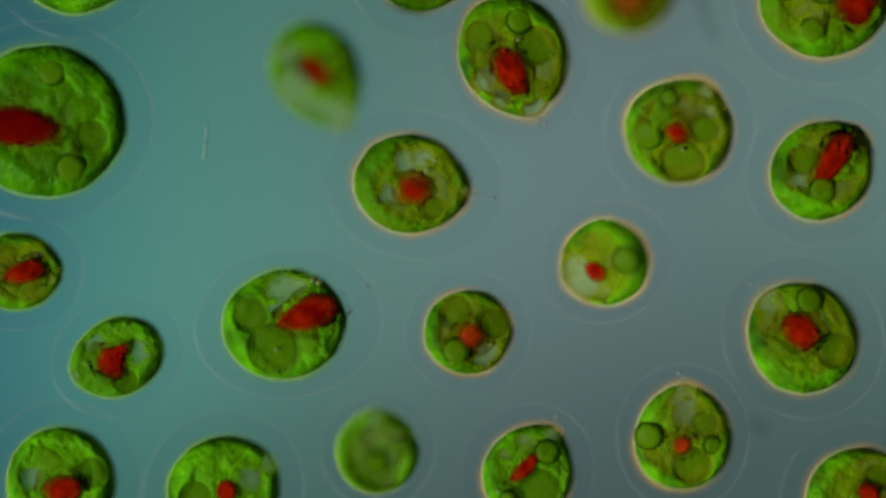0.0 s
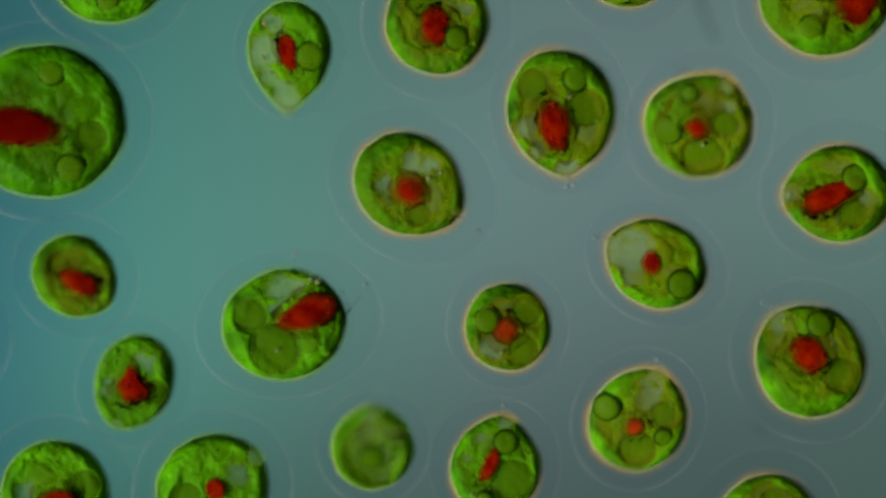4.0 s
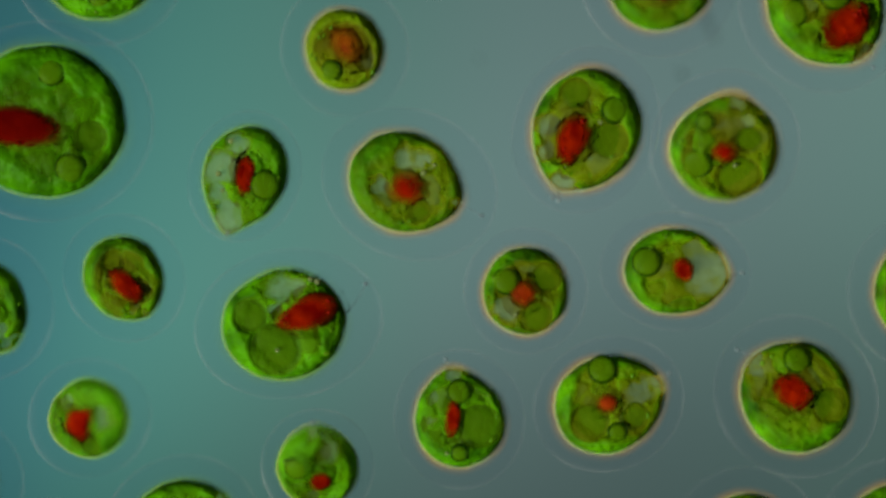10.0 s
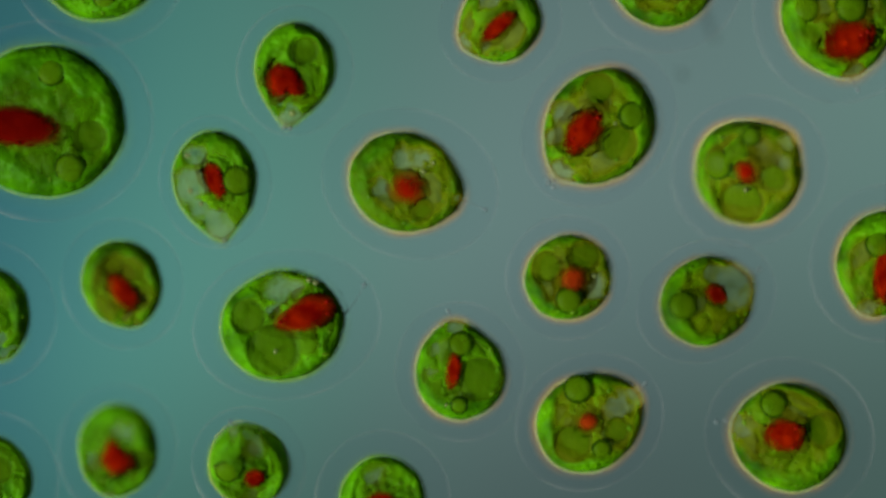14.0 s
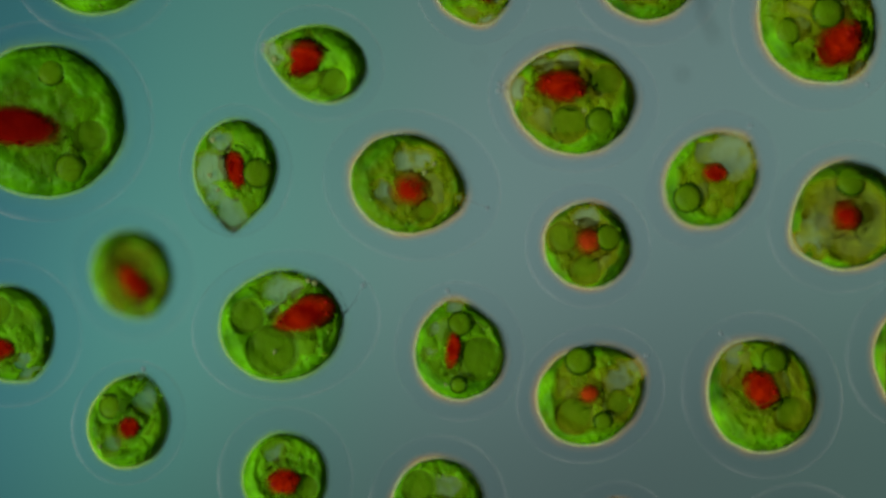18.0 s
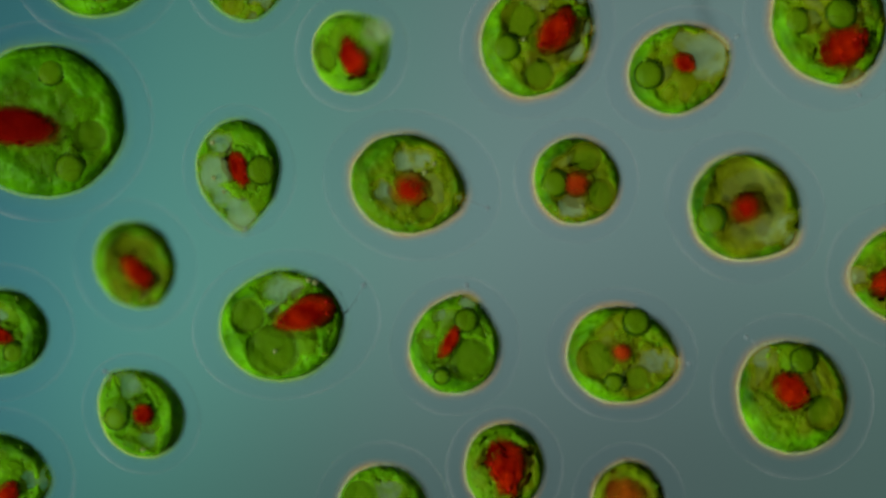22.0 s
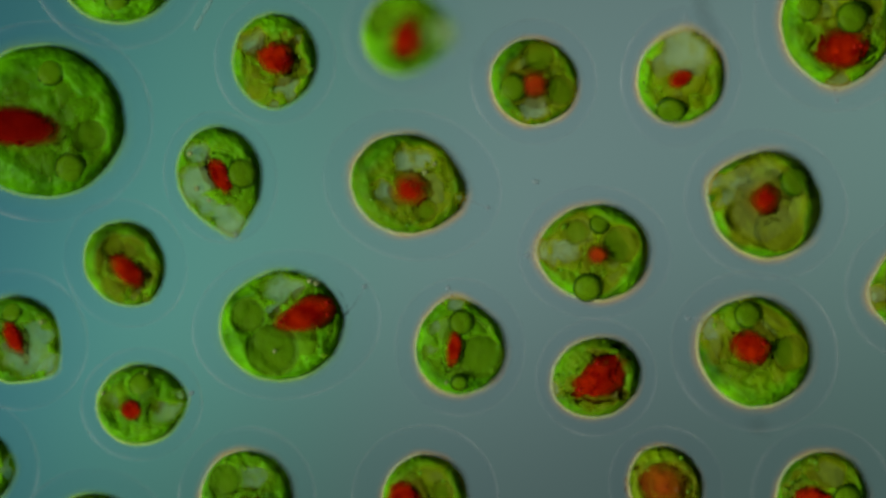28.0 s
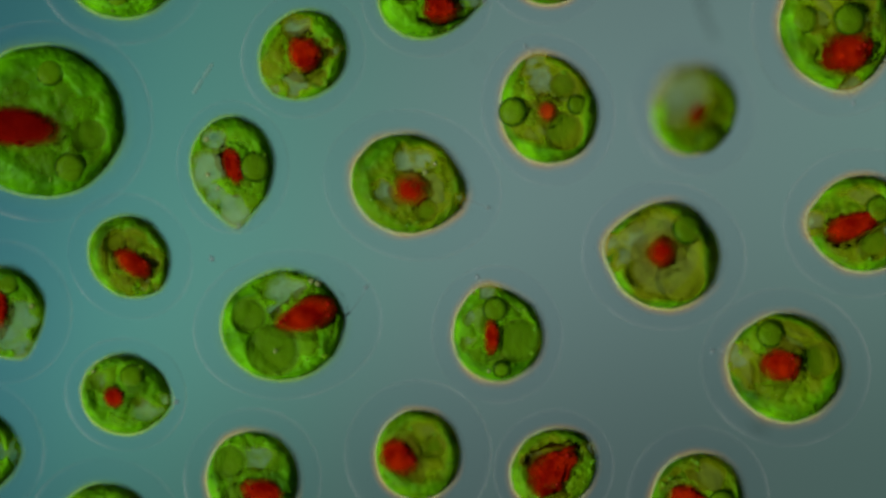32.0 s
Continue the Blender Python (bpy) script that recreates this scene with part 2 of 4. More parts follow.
def tube(points, r0, r1, segs=6):
    verts, faces = [], []
    for i, p in enumerate(points):
        d = (Vector(points[min(i + 1, len(points) - 1)]) - Vector(points[max(i - 1, 0)])).normalized()
        s = d.cross(Vector((0, 0, 1))).normalized()
        u = s.cross(d)
        r = r0 + (r1 - r0) * i / (len(points) - 1)
        for j in range(segs):
            a = 2 * math.pi * j / segs
            verts.append(tuple(Vector(p) + s * r * math.cos(a) + u * r * math.sin(a)))
    for i in range(len(points) - 1):
        for j in range(segs):
            k = (j + 1) % segs
            faces.append((i * segs + j, i * segs + k, (i + 1) * segs + k, (i + 1) * segs + j))
    faces.append(list(range(segs))[::-1])
    faces.append([(len(points) - 1) * segs + j for j in range(segs)])
    return verts, faces


def fbm(p, s):
    return noise.fractal(Vector(p) * s, 1.0, 2.0, 3)


DEPTH = 0.50      # a cell is flatter than wide
PUFF = 2.25       # and cushion-shaped: a broad flat middle and a steep rim


def grain_mesh(seed):
    off = Vector((seed * 2.3, 0.7, seed * 1.1))

    def point(th, ph):
        u = Vector((math.cos(th), math.sin(th) * math.cos(ph), math.sin(th) * math.sin(ph)))
        k = 1 + 0.35 * noise.noise(u * 1.3 + off)
        return 0.0046 * u.x * k, 0.0034 * u.y * k, 0.0030 * u.z * k
    v, f = globe(6, 8, point)
    me = bpy.data.meshes.new("starch_grain")
    me.from_pydata(v, [], f)
    me.materials.append(GRAIN)
    me.polygons.foreach_set("use_smooth", [True] * len(me.polygons))
    me.update()
    return me


grain_meshes = [grain_mesh(i) for i in range(3)]


def alga(label, a, b, ref=0, beak=0.0, envelope=None, red=None, pyrenoids=(), vacuoles=(), clears=(), beads=(), hairs=(),
         soft_red=False, leaf=None, paint=None, lumps=1.0, depth=DEPTH, fringe=None, haze=True, under=None, seed=1):
    """One swimming cell. a, b: half length and half width in mm; its beak points along +x. The places of what lies in it are
    (right, down) offsets in mm from its middle at the heading ref, in degrees clockwise; under: red, pyrenoids of the other face,
    as they lie when the cell has rolled over."""
    rnd = random.Random(seed * 17 + 3)
    A, B = a * 0.001, b * 0.001
    C = B * depth
    cr, sr = math.cos(radians(ref)), math.sin(radians(ref))
    off = Vector((seed * 3.7, seed * 1.9, seed * 5.3))

    def own(dx, dy):
        """Picture offset to the cell's own x, y."""
        x, y = dx * 0.001, -dy * 0.001
        return x * cr - y * sr, x * sr + y * cr

    def dish(x, y):
        """How far the middle of the cup lies inside its thick rim."""
        u = min(1.0, max(0.0, (0.89 - math.hypot(x / A - 0.11, y / B)) / 0.26))
        return u * u * (3 - 2 * u)

    def skin(x, y, k=1.0):
        """The place on the upper skin over x, y, and its normal."""
        r = min(0.985, math.hypot(x / A, y / B))
        top = math.sqrt(1 - r ** PUFF)
        slope = C * PUFF * r ** (PUFF - 1) / (2 * top) / max(r, 0.01)
        n = Vector((slope * x / A ** 2, slope * y / B ** 2, 1)).normalized()
        return Vector((x, y, C * top * k * (1 - 0.36 * dish(x, y)))), n

    cell = new("algal_cell")
    cell.empty_display_size = 0.05
    tagged(cell, label, "algal cell", "swimming algal cells")

    # where the chloroplast thins out to clear plasma, and where a vacuole presses it thin: (x, y, radius, how thin)
    pits = [(*own(x, y), r * 0.001, 1.0) for x, y, r in clears] + [(*own(x, y), r * 0.00105, 0.70) for x, y, r in vacuoles]
    if beak:
        pits.append((A * 0.99, 0.0, B * 0.13 + 0.0010 * beak, 1.0))

    def hull(theta, phi, grow=1.0, tip=1.0):
        taper = 1 - min(0.22, 0.010 * beak) * (0.5 + 0.5 * math.cos(theta)) ** 4
        x = A * math.cos(theta) * grow
        w = math.sin(theta) * grow * taper
        if beak and tip:
            x += beak * 0.001 * tip * math.exp(-(theta / 0.42) ** 2)
        r = math.hypot(math.cos(theta), math.sin(theta) * math.cos(phi))
        high = math.sqrt(max(0.0, 1 - min(1.0, r) ** PUFF)) * math.copysign(1, math.sin(phi))
        u = Vector((math.cos(theta), math.sin(theta) * math.cos(phi), 0))
        wob = 1 + 0.030 * noise.noise(u * 1.6 + off) + 0.012 * noise.noise(u * 4.2 - off)
        return Vector((x * wob, B * w * math.cos(phi) * wob, C * high * grow))

    # outer clear coat
    ea, eb, ex = envelope or (a + 48, b + 46, 0)
    v, f = globe(30, 48, lambda th, ph: (0.001 * (ea * math.cos(th) + ex), 0.001 * eb * math.sin(th) * math.cos(ph), 0.001 * eb * 0.8 * math.sin(th) * math.sin(ph)))
    ob = link_mesh("envelope", v, f, JELLY, cell, "clear jelly envelope")
    ob.visible_shadow = False

    # clear plasma with its beak
    def plasm(th, ph):
        p = hull(th, ph, 0.972)
        p.z *= (0.60 + 0.05 * fbm(p + off, 20)) * (1 - 0.36 * dish(p.x, p.y))
        return tuple(p)
    v, f = globe(36, 56, plasm)
    link_mesh("cytoplasm", v, f, PLASM, cell, "pale clear cytoplasm with a pointed tip" if beak else "pale clear cytoplasm").visible_shadow = False

    v, f = globe(40, 72, lambda th, ph: tuple(hull(th, ph, 1.030)))
    link_mesh("cell_wall", v, f, MEMBRANE, cell, "thin clear cell wall").visible_shadow = False

    # bright edge line, made as an added pale raised ring that catches the sun
    outline = [hull(an if an <= math.pi else 2 * math.pi - an, 0.0 if an <= math.pi else math.pi, 1.012, 0.6) for an in (2 * math.pi * k / 96 for k in range(97))]
    v, f = tube([(p.x, p.y, 0.001) for p in outline], 0.0036, 0.0036)
    link_mesh("wall_seam", v, f, GLEAM_GREEN if fringe else GLEAM, cell, "added pale ring for the bright line along the cell wall").visible_shadow = False

    # coloured glow round the wall, painted on an added thin ring
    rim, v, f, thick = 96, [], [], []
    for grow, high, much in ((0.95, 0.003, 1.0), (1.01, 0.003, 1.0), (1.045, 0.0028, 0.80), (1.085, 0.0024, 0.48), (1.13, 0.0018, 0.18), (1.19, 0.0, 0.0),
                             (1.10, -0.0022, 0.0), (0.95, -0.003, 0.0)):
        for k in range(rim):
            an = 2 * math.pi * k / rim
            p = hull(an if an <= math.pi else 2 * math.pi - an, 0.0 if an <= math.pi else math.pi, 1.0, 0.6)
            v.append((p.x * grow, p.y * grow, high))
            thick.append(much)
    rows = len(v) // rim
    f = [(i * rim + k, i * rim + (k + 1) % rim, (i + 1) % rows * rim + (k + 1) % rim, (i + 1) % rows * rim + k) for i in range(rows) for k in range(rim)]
    ob = link_mesh("slime_layer", v, f, fringe or TAWNY, cell, "added hazy ring, painted as the glow fringe round the cell")
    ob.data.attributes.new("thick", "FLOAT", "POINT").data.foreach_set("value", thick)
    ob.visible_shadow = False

    # chloroplast: a thick rim, and in the middle round lobes with creases between them
    thin = []
    faces_red = [(1, red)] if red else []
    faces_pyrenoids = [(1, *p) for p in pyrenoids]
    if under:
        faces_red += [(-1, under[0])] if under[0] else []
        faces_pyrenoids += [(-1, *p) for p in under[1]]
    beds = []
    for side, patch in faces_red:
        bx, by = own(patch[0], patch[1])
        beds.append((side, bx, by * side, math.cos(radians(ref - patch[4])), math.sin(radians(ref - patch[4])) * side, patch[2] * 0.00125, patch[3] * 0.00125))

    hollow = 0.62 if fringe else 0.76   # how thin the plastid is over the middle

    def green(th, ph):
        p = hull(th, ph, 1.0, 0.6)
        flat = Vector((p.x, p.y, 0.5 * p.z)) + off
        coarse, fine = fbm(flat, 14), fbm(flat, 55)
        k = 1.0 + lumps * (0.012 * coarse + 0.005 * fine)
        wave = 1 + 0.26 * noise.noise(flat * 13) + 0.08 * noise.noise(flat * 34)
        inner = dish(p.x * wave, p.y * wave)
        warp = Vector((p.x + 0.008 * fine, p.y + 0.008 * coarse, 0)) + off
        near, spots = noise.voronoi(warp * 21)
        crease = min(1.0, (near[1] - near[0]) / 0.22)
        crease = crease * crease * (3 - 2 * crease)
        own_thin = noise.cell(spots[0] * 57)
        h = 1.0 + lumps * (0.030 * coarse + 0.045 * fine * (1 - 0.7 * inner))
        h *= 1 - inner * (0.36 - 0.15 * crease * (1 - near[0] ** 2))
        gone = 0.03 + 0.10 * fine + inner * (hollow - 0.22 + 0.38 * own_thin) * (hollow - 0.12 + (1.12 - hollow) * crease)
        gone = min(gone, hollow)
        for side, bx, by, bc, bs, bl, bw in beds:
            if p.z * side <= 0:
                continue
            ex_, ey_ = p.x - bx, p.y - by
            d = math.hypot((ex_ * bc + ey_ * bs) / bl, (ey_ * bc - ex_ * bs) / bw)
            soft = min(1.0, max(0.0, (1.15 - d) / 0.35))
            h += ((1 - 0.36 * inner) * 0.97 - h) * soft
        for x, y, r, much in pits:
            d = math.hypot(p.x - x, p.y - y) + (0.015 * fine + 0.012 * coarse if much == 1.0 else 0.004 * coarse)
            soft = min(1.0, max(0.0, (r + 0.006 - d) / (min(0.022, 0.004 + 0.55 * r) if much == 1.0 else 0.008)))
            soft = soft * soft * (3 - 2 * soft)
            gone = max(gone, much * soft * (1.0 + 0.25 * fine if much == 1.0 else 1.0))
            if much == 1.0:
                h -= 0.10 * soft
            else:
                h += ((1 - 0.36 * inner) * 0.82 - h) * soft
        if p.z < 0:
            gone = max(gone, 0.85 * inner)
        thin.append(min(1.0, max(0.0, gone)))
        return p.x * k, p.y * k, p.z * h
    v, f = globe(80, 132, green)
    body = link_mesh("chloroplast", v, f, leaf or MEADOW, cell, "lumpy green chloroplast")
    body.data.attributes.new("thin", "FLOAT", "POINT").data.foreach_set("value", thin)

    def place(ob, x, y, k, lift=0.0):
        p, n = skin(x, y, k)
        p.z += lift
        n = (n + Vector((0, 0, 1))).normalized()
        ob.matrix_basis = Matrix.Translation(p) @ n.to_track_quat("Z", "Y").to_matrix().to_4x4()
        return ob

    for x, y, r in vacuoles:
        # sap that fills the floor of its hollow
        r *= 0.001
        prof = [(r * 0.90, -0.006), (r * 0.92, -0.002)] + [(r * 0.92 * math.cos(t), -0.002 + r * 0.10 * math.sin(t)) for t in (0.3, 0.6, 0.9, 1.2, 1.45)]
        v, f = lathe(prof, 36)
        shift = rnd.uniform(0, 50)

        def bag(a_):
            return 1 + 0.16 * noise.noise(Vector((0.8 * math.cos(a_), 0.8 * math.sin(a_), shift)))
        v = [(p[0] * bag(math.atan2(p[1], p[0])), p[1] * bag(math.atan2(p[1], p[0])), p[2]) for p in v]
        o = place(link_mesh("vacuole", v, f, SAP, cell, "pale round vacuole"), *own(x, y), 1.0, -C * 0.10)
        ring = [(bag(a_) * r * 0.97 * math.cos(a_), bag(a_) * r * 0.97 * math.sin(a_)) for a_ in (2 * math.pi * i / 40 for i in range(41))]
        v, f = tube([(x_, y_, 0.0025) for x_, y_ in ring], 0.0012, 0.0012)
        link_mesh("vacuole_membrane", v, f, SKIN, o)

    over = {1: Matrix(), -1: Matrix.Rotation(math.pi, 4, "X")}
    for side, x, y, r in faces_pyrenoids:
        # a dome that stands out of the plastid
        r *= 0.001
        prof = [(r * 0.98, -0.008), (r * 0.98, 0.001)] + [(r * 0.98 * math.cos(t) ** 0.6, 0.001 + r * 0.36 * math.sin(t)) for t in (0.25, 0.5, 0.75, 1.0, 1.25, 1.48)]
        v, f = lathe(prof, 36)
        o = place(link_mesh("pyrenoid", v, f, STARCH, cell, "smooth round green pyrenoid"), *own(x, y), 1.0, 0.0016)
        o.matrix_basis = over[side] @ o.matrix_basis
        v, f = lathe([(r * 0.95, -0.008), (r * 0.97, 0.002), (r * 0.98 + 0.001, 0.0030), (r * 0.98 + 0.0030, 0.0012), (r * 0.98 + 0.0036, -0.008)], 36)
        link_mesh("starch_sheath", v, f, RING, o, "dark green rim")

    for side, patch in faces_red:
        dx, dy, l, w, turn, *taper = patch
        taper = taper[0] if taper else 0.0
        l, w = l * 0.001, w * 0.001
        cx, cy = own(dx, dy)
        p, n = skin(cx, cy, 0.99)
        p.z += 0.003
        h = min(l, w) * 0.14

        def lump(th, ph):
            u = Vector((math.cos(th), math.sin(th) * math.cos(ph), math.sin(th) * math.sin(ph)))
            k = 1 + (1 - 1.6 * taper) * (0.30 * noise.noise(u * 1.5 + off) + 0.24 * noise.noise(u * 3.4 + off)) + 0.07 * noise.noise(u * 8 + off)
            return (l * u.x * k, w * u.y * k * (1 + taper * u.x), h * u.z * k)
        v, f = globe(30, 44, lump)
        m = over[side] @ Matrix.Translation(p) @ Matrix.Rotation(radians(ref - turn), 4, "Z")
        ob = link_mesh("pigment_mass", v, f, paint or (CLOUD if soft_red else RED), cell, "soft red pigment cloud" if soft_red else "lumpy deep red pigment mass")
        ob.matrix_basis = m
        if haze:
            wide = (1.6, 1.8, 0.30) if soft_red else (1.35, 1.6, 0.40)
            v, f = globe(20, 32, lambda th, ph: tuple(x * y for x, y in zip(lump(th, ph), wide)))
            link_mesh("pigment_haze", v, f, HAZE, ob, "thin orange-brown pigment haze").location = (0, 0, -0.004)
        for _ in range(0 if soft_red else 4):
            s = rnd.uniform(0.04, 0.10) * w + 0.0015
            an, rr = rnd.uniform(0, 6.28), rnd.uniform(0.45, 0.8)
            v, f = globe(8, 10, lambda th, ph: (s * math.cos(th), s * math.sin(th) * math.cos(ph), s * math.sin(th) * math.sin(ph)))
            g = link_mesh("red_droplet", v, f, paint or DROP, ob)
            g.location = (l * rr * math.cos(an), w * rr * math.sin(an), h * 0.35)

    for x, y, r in beads:
        s = r * 0.001
        v, f = globe(8, 12, lambda th, ph: (s * math.cos(th), s * math.sin(th) * math.cos(ph), s * math.sin(th) * math.sin(ph)))
        g = link_mesh("granule", v, f, BEAD, cell, "bright oil granule")
        g.location = skin(*own(x, y), 1.01)[0]

    # small starch grains that lie thick along one side of the rim
    lead = rnd.uniform(-1.3, 0.9)
    for _ in range(9):
        an = rnd.gauss(lead, 1.0)
        rr = rnd.uniform(0.60, 0.90)
        x, y = A * rr * math.cos(an), B * rr * math.sin(an)
        if any(math.hypot(x - px, y - py) < pr * 0.8 for px, py, pr, _m in pits):
            continue
        g = new("starch_grain", grain_meshes[rnd.randrange(3)])
        g.parent = cell
        k = rnd.uniform(0.7, 1.35)
        g.matrix_basis = Matrix.Translation(skin(x, y, 1.0)[0] + Vector((0, 0, -0.001))) @ Matrix.Rotation(rnd.uniform(0, 6.28), 4, "Z") @ Matrix.Diagonal((k, k, k, 1))

    for bend in hairs:
        x0 = A + beak * 0.001 * 0.8
        x1 = 0.00088 * (ea + ex)
        pts = [(x0 + (x1 - x0) * i / 8, bend * 0.001 * (i / 8) ** 1.5, 0.004 * math.sin(i * 0.8)) for i in range(9)]
        v, f = tube(pts, 0.0020, 0.0012)
        o = link_mesh("flagellum", v, f, HAIR, cell, "thin clear flagellum")
        v, f = globe(8, 10, lambda th, ph: (0.0052 * math.cos(th), 0.0046 * math.sin(th) * math.cos(ph), 0.0050 * math.sin(th) * math.sin(ph)))
        link_mesh("flagellum_tip", v, f, TIP, o).location = pts[-1]
    return cell


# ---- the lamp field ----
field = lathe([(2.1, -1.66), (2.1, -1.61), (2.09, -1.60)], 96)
tagged(link_mesh("backdrop", *field, field_lamp(), smooth=False), "grey-teal lamp field of the microscope, gradient painted into its glow", "backdrop", kind="structure")

# ---- the cells ----
giant = alga("very large round green algal cell with a dark red pigment bar", 142, 133, 0, 0, (192, 178, 0),
             red=(-44, 12, 82, 36, 5, 0.2), paint=MAROON, pyrenoids=[(16, -85, 23), (49, 84, 25)], vacuoles=[(84, 28, 27)], depth=0.34, leaf=DIMMED, fringe=LEAFY, seed=1)
resting_egg = alga("round green algal cell with diffuse red pigment, wide clear envelope", 99, 88, 15, 8, (160, 132, 8),
                   red=(6, 9, 37, 32, 0), vacuoles=[(32, 45, 20)], clears=[(-8, -38, 30), (-42, 10, 24), (26, -42, 22)], beads=[(31, -20, 6), (48, -36, 4)], hairs=[-4], lumps=1.5, soft_red=True, haze=False, seed=2)
resting_wedge = alga("broad green algal cell with a long red wedge of pigment", 107, 96, -10, 0, (168, 132, 8),
                     red=(42, -20, 58, 29, -20, 0.36), vacuoles=[(-58, -17, 28), (-13, 43, 43)], clears=[(-4, -60, 38), (-16, -30, 24), (24, -62, 24)], hairs=[46], beads=[(-10, 45, 4), (60, -76, 6), (48, -80, 5)],
                     lumps=1.2, leaf=GREEN, fringe=LEAFY, seed=3)
corner_cell = alga("large green algal cell with a red pigment and two pyrenoids", 112, 100, 80, 7, (160, 150, 0),
                   red=(10, 48, 46, 36, -15), pyrenoids=[(-60, -8, 22), (18, -8, 26)], vacuoles=[(40, -40, 24)], hairs=[6], seed=4)
edge_cell = alga("large plain green algal cell", 108, 104, 0, 0, red=(-20, -50, 30, 26, 0), pyrenoids=[(30, 60, 20)], leaf=GREEN, fringe=LEAFY, seed=5)
tear_cell = alga("pointed green algal cell with pale side and ragged red streak", 90, 74, 85, 24, (118, 100, 0),
                 red=(2, -2, 32, 16, 72, -0.3), pyrenoids=[(42, 0, 25)], clears=[(-40, 0, 44), (-34, -40, 30), (-30, 40, 24), (-2, 66, 22)], beads=[(-44, -48, 5), (-42, 14, 5), (-24, 38, 4)], hairs=[3], leaf=GREEN, fringe=LEAFY, seed=6)
drifter = alga("round green algal cell with a red patch", 92, 90, 60, 0, red=(0, 10, 34, 26, 60), pyrenoids=[(45, 12, 20)], vacuoles=[(-35, -20, 28)], clears=[(40, -40, 22)], seed=7)
small_hopper = alga("small round green algal cell with an orange patch", 72, 68, 40, 0, red=(0, -5, 34, 28, 30), pyrenoids=[(0, 45, 16)], clears=[(35, 0, 20)], soft_red=True, paint=AMBER, leaf=OLIVE, seed=8)
top_visitor = alga("green algal cell with an olive tint", 76, 72, 0, 0, red=(0, -20, 22, 20, 0), leaf=OLIVE, seed=9)
pear_cell = alga("pear-shaped green algal cell with red clump beside clear tip", 84, 71, 105, 22, (116, 104, 0),
                 red=(-18, 20, 34, 27, 30, -0.35), clears=[(-44, 10, 24), (-30, 46, 26), (-15, 64, 20)], vacuoles=[(22, -30, 22)], beads=[(-12, 76, 6)], hairs=[6, -5], depth=0.68, leaf=GREEN, fringe=LEAFY, seed=10)
turner = alga("large round green algal cell with lobes round a red centre", 99, 94, -70, 11, (146, 132, 0),
              red=(-2, -12, 23, 20, 20), soft_red=True, under=((6, -5, 29, 26, 20), [(40, 46, 25)]), pyrenoids=[(-50, 3, 26), (-24, -72, 14)], vacuoles=[(20, 42, 38), (46, -24, 24)], clears=[(2, -62, 30), (38, -58, 30)], beads=[(16, 16, 4), (-34, -30, 4)], depth=0.70, seed=11)
rim_cell = alga("green algal cell with a large red pigment patch", 92, 86, 190, 12, red=(-14, 0, 54, 21, -10, -0.45), pyrenoids=[(30, -20, 22)], vacuoles=[(10, 40, 26)], clears=[(40, 20, 22)], seed=12)
half_clear = alga("green algal cell, half of it clear, with a small red core", 90, 76, 0, 6, (134, 106, 0),
                  red=(10, -5, 22, 18, 60), pyrenoids=[(-54, -12, 24)], clears=[(56, 2, 50), (30, -38, 22)], hairs=[8], haze=False, seed=13)
small_round = alga("small round green algal cell with red-brown centre and round lobes", 77, 74, 90, 0, (112, 110, 0),
                   red=(-8, 2, 25, 21, 40), soft_red=True, paint=EMBER, pyrenoids=[(-33, -21, 22)], vacuoles=[(35, -19, 27), (14, 44, 27)], clears=[(-36, 28, 32)], beads=[(-22, 40, 4)], seed=14)
oval_cell = alga("large oval green algal cell with a bright red oval pigment", 108, 95, 115, 12, (152, 128, 0),
                 red=(-27, 18, 46, 27, -65), vacuoles=[(38, 22, 33), (-18, -64, 26)], clears=[(-68, -6, 19), (-70, 38, 19), (6, 53, 11)], pyrenoids=[(50, -33, 22)], beads=[(24, -12, 4)], hairs=[7, -5], seed=15)
lobed_cell = alga("green algal cell with lobes, tiny orange core and clear tip", 96, 86, -15, 12, (136, 118, 0),
                  red=(-3, -4, 19, 17, 20), soft_red=True, paint=EMBER, pyrenoids=[(-5, -64, 23), (8, 50, 15)], clears=[(58, -14, 34)], vacuoles=[(-38, 26, 32), (42, 24, 24)], hairs=[10], seed=16)
big_round = alga("large round green algal cell with a big red core", 101, 95, 215, 6, (150, 140, 0),
                 red=(-10, -8, 36, 29, 32), vacuoles=[(57, 4, 29)], clears=[(-72, -38, 14)], pyrenoids=[(-9, -66, 22)], hairs=[8], seed=17)
clear_tip = alga("egg-shaped green algal cell with two pyrenoids and a red rod", 85, 79, -100, 14, (124, 116, 0),
                 red=(-12, -3, 36, 13, 97), pyrenoids=[(0, -50, 20), (0, 58, 13)], vacuoles=[(36, 10, 36)], clears=[(-42, -42, 20), (-50, 4, 12)], beads=[(-22, 58, 4)], hairs=[6], leaf=GREEN, seed=18)
wanderer = alga("green algal cell with small red core and a clear streak", 82, 70, -100, 10, (112, 100, 0),
                red=(6, 4, 20, 19, 0), pyrenoids=[(-38, -14, 20)], clears=[(4, -54, 31), (-8, 42, 24)], beads=[(-22, 58, 4)], under=(None, [(0, -6, 21)]), hairs=[5], depth=0.80, leaf=GREEN, fringe=LEAFY, seed=19)
flat_cell = alga("small oval green algal cell with two red clumps", 84, 68, 150, 4, (120, 104, 0), red=(-4, 8, 30, 23, -60, -0.45), clears=[(40, -10, 22), (-44, -20, 20)], vacuoles=[(20, 38, 20)], leaf=GREEN, fringe=LEAFY, seed=20)
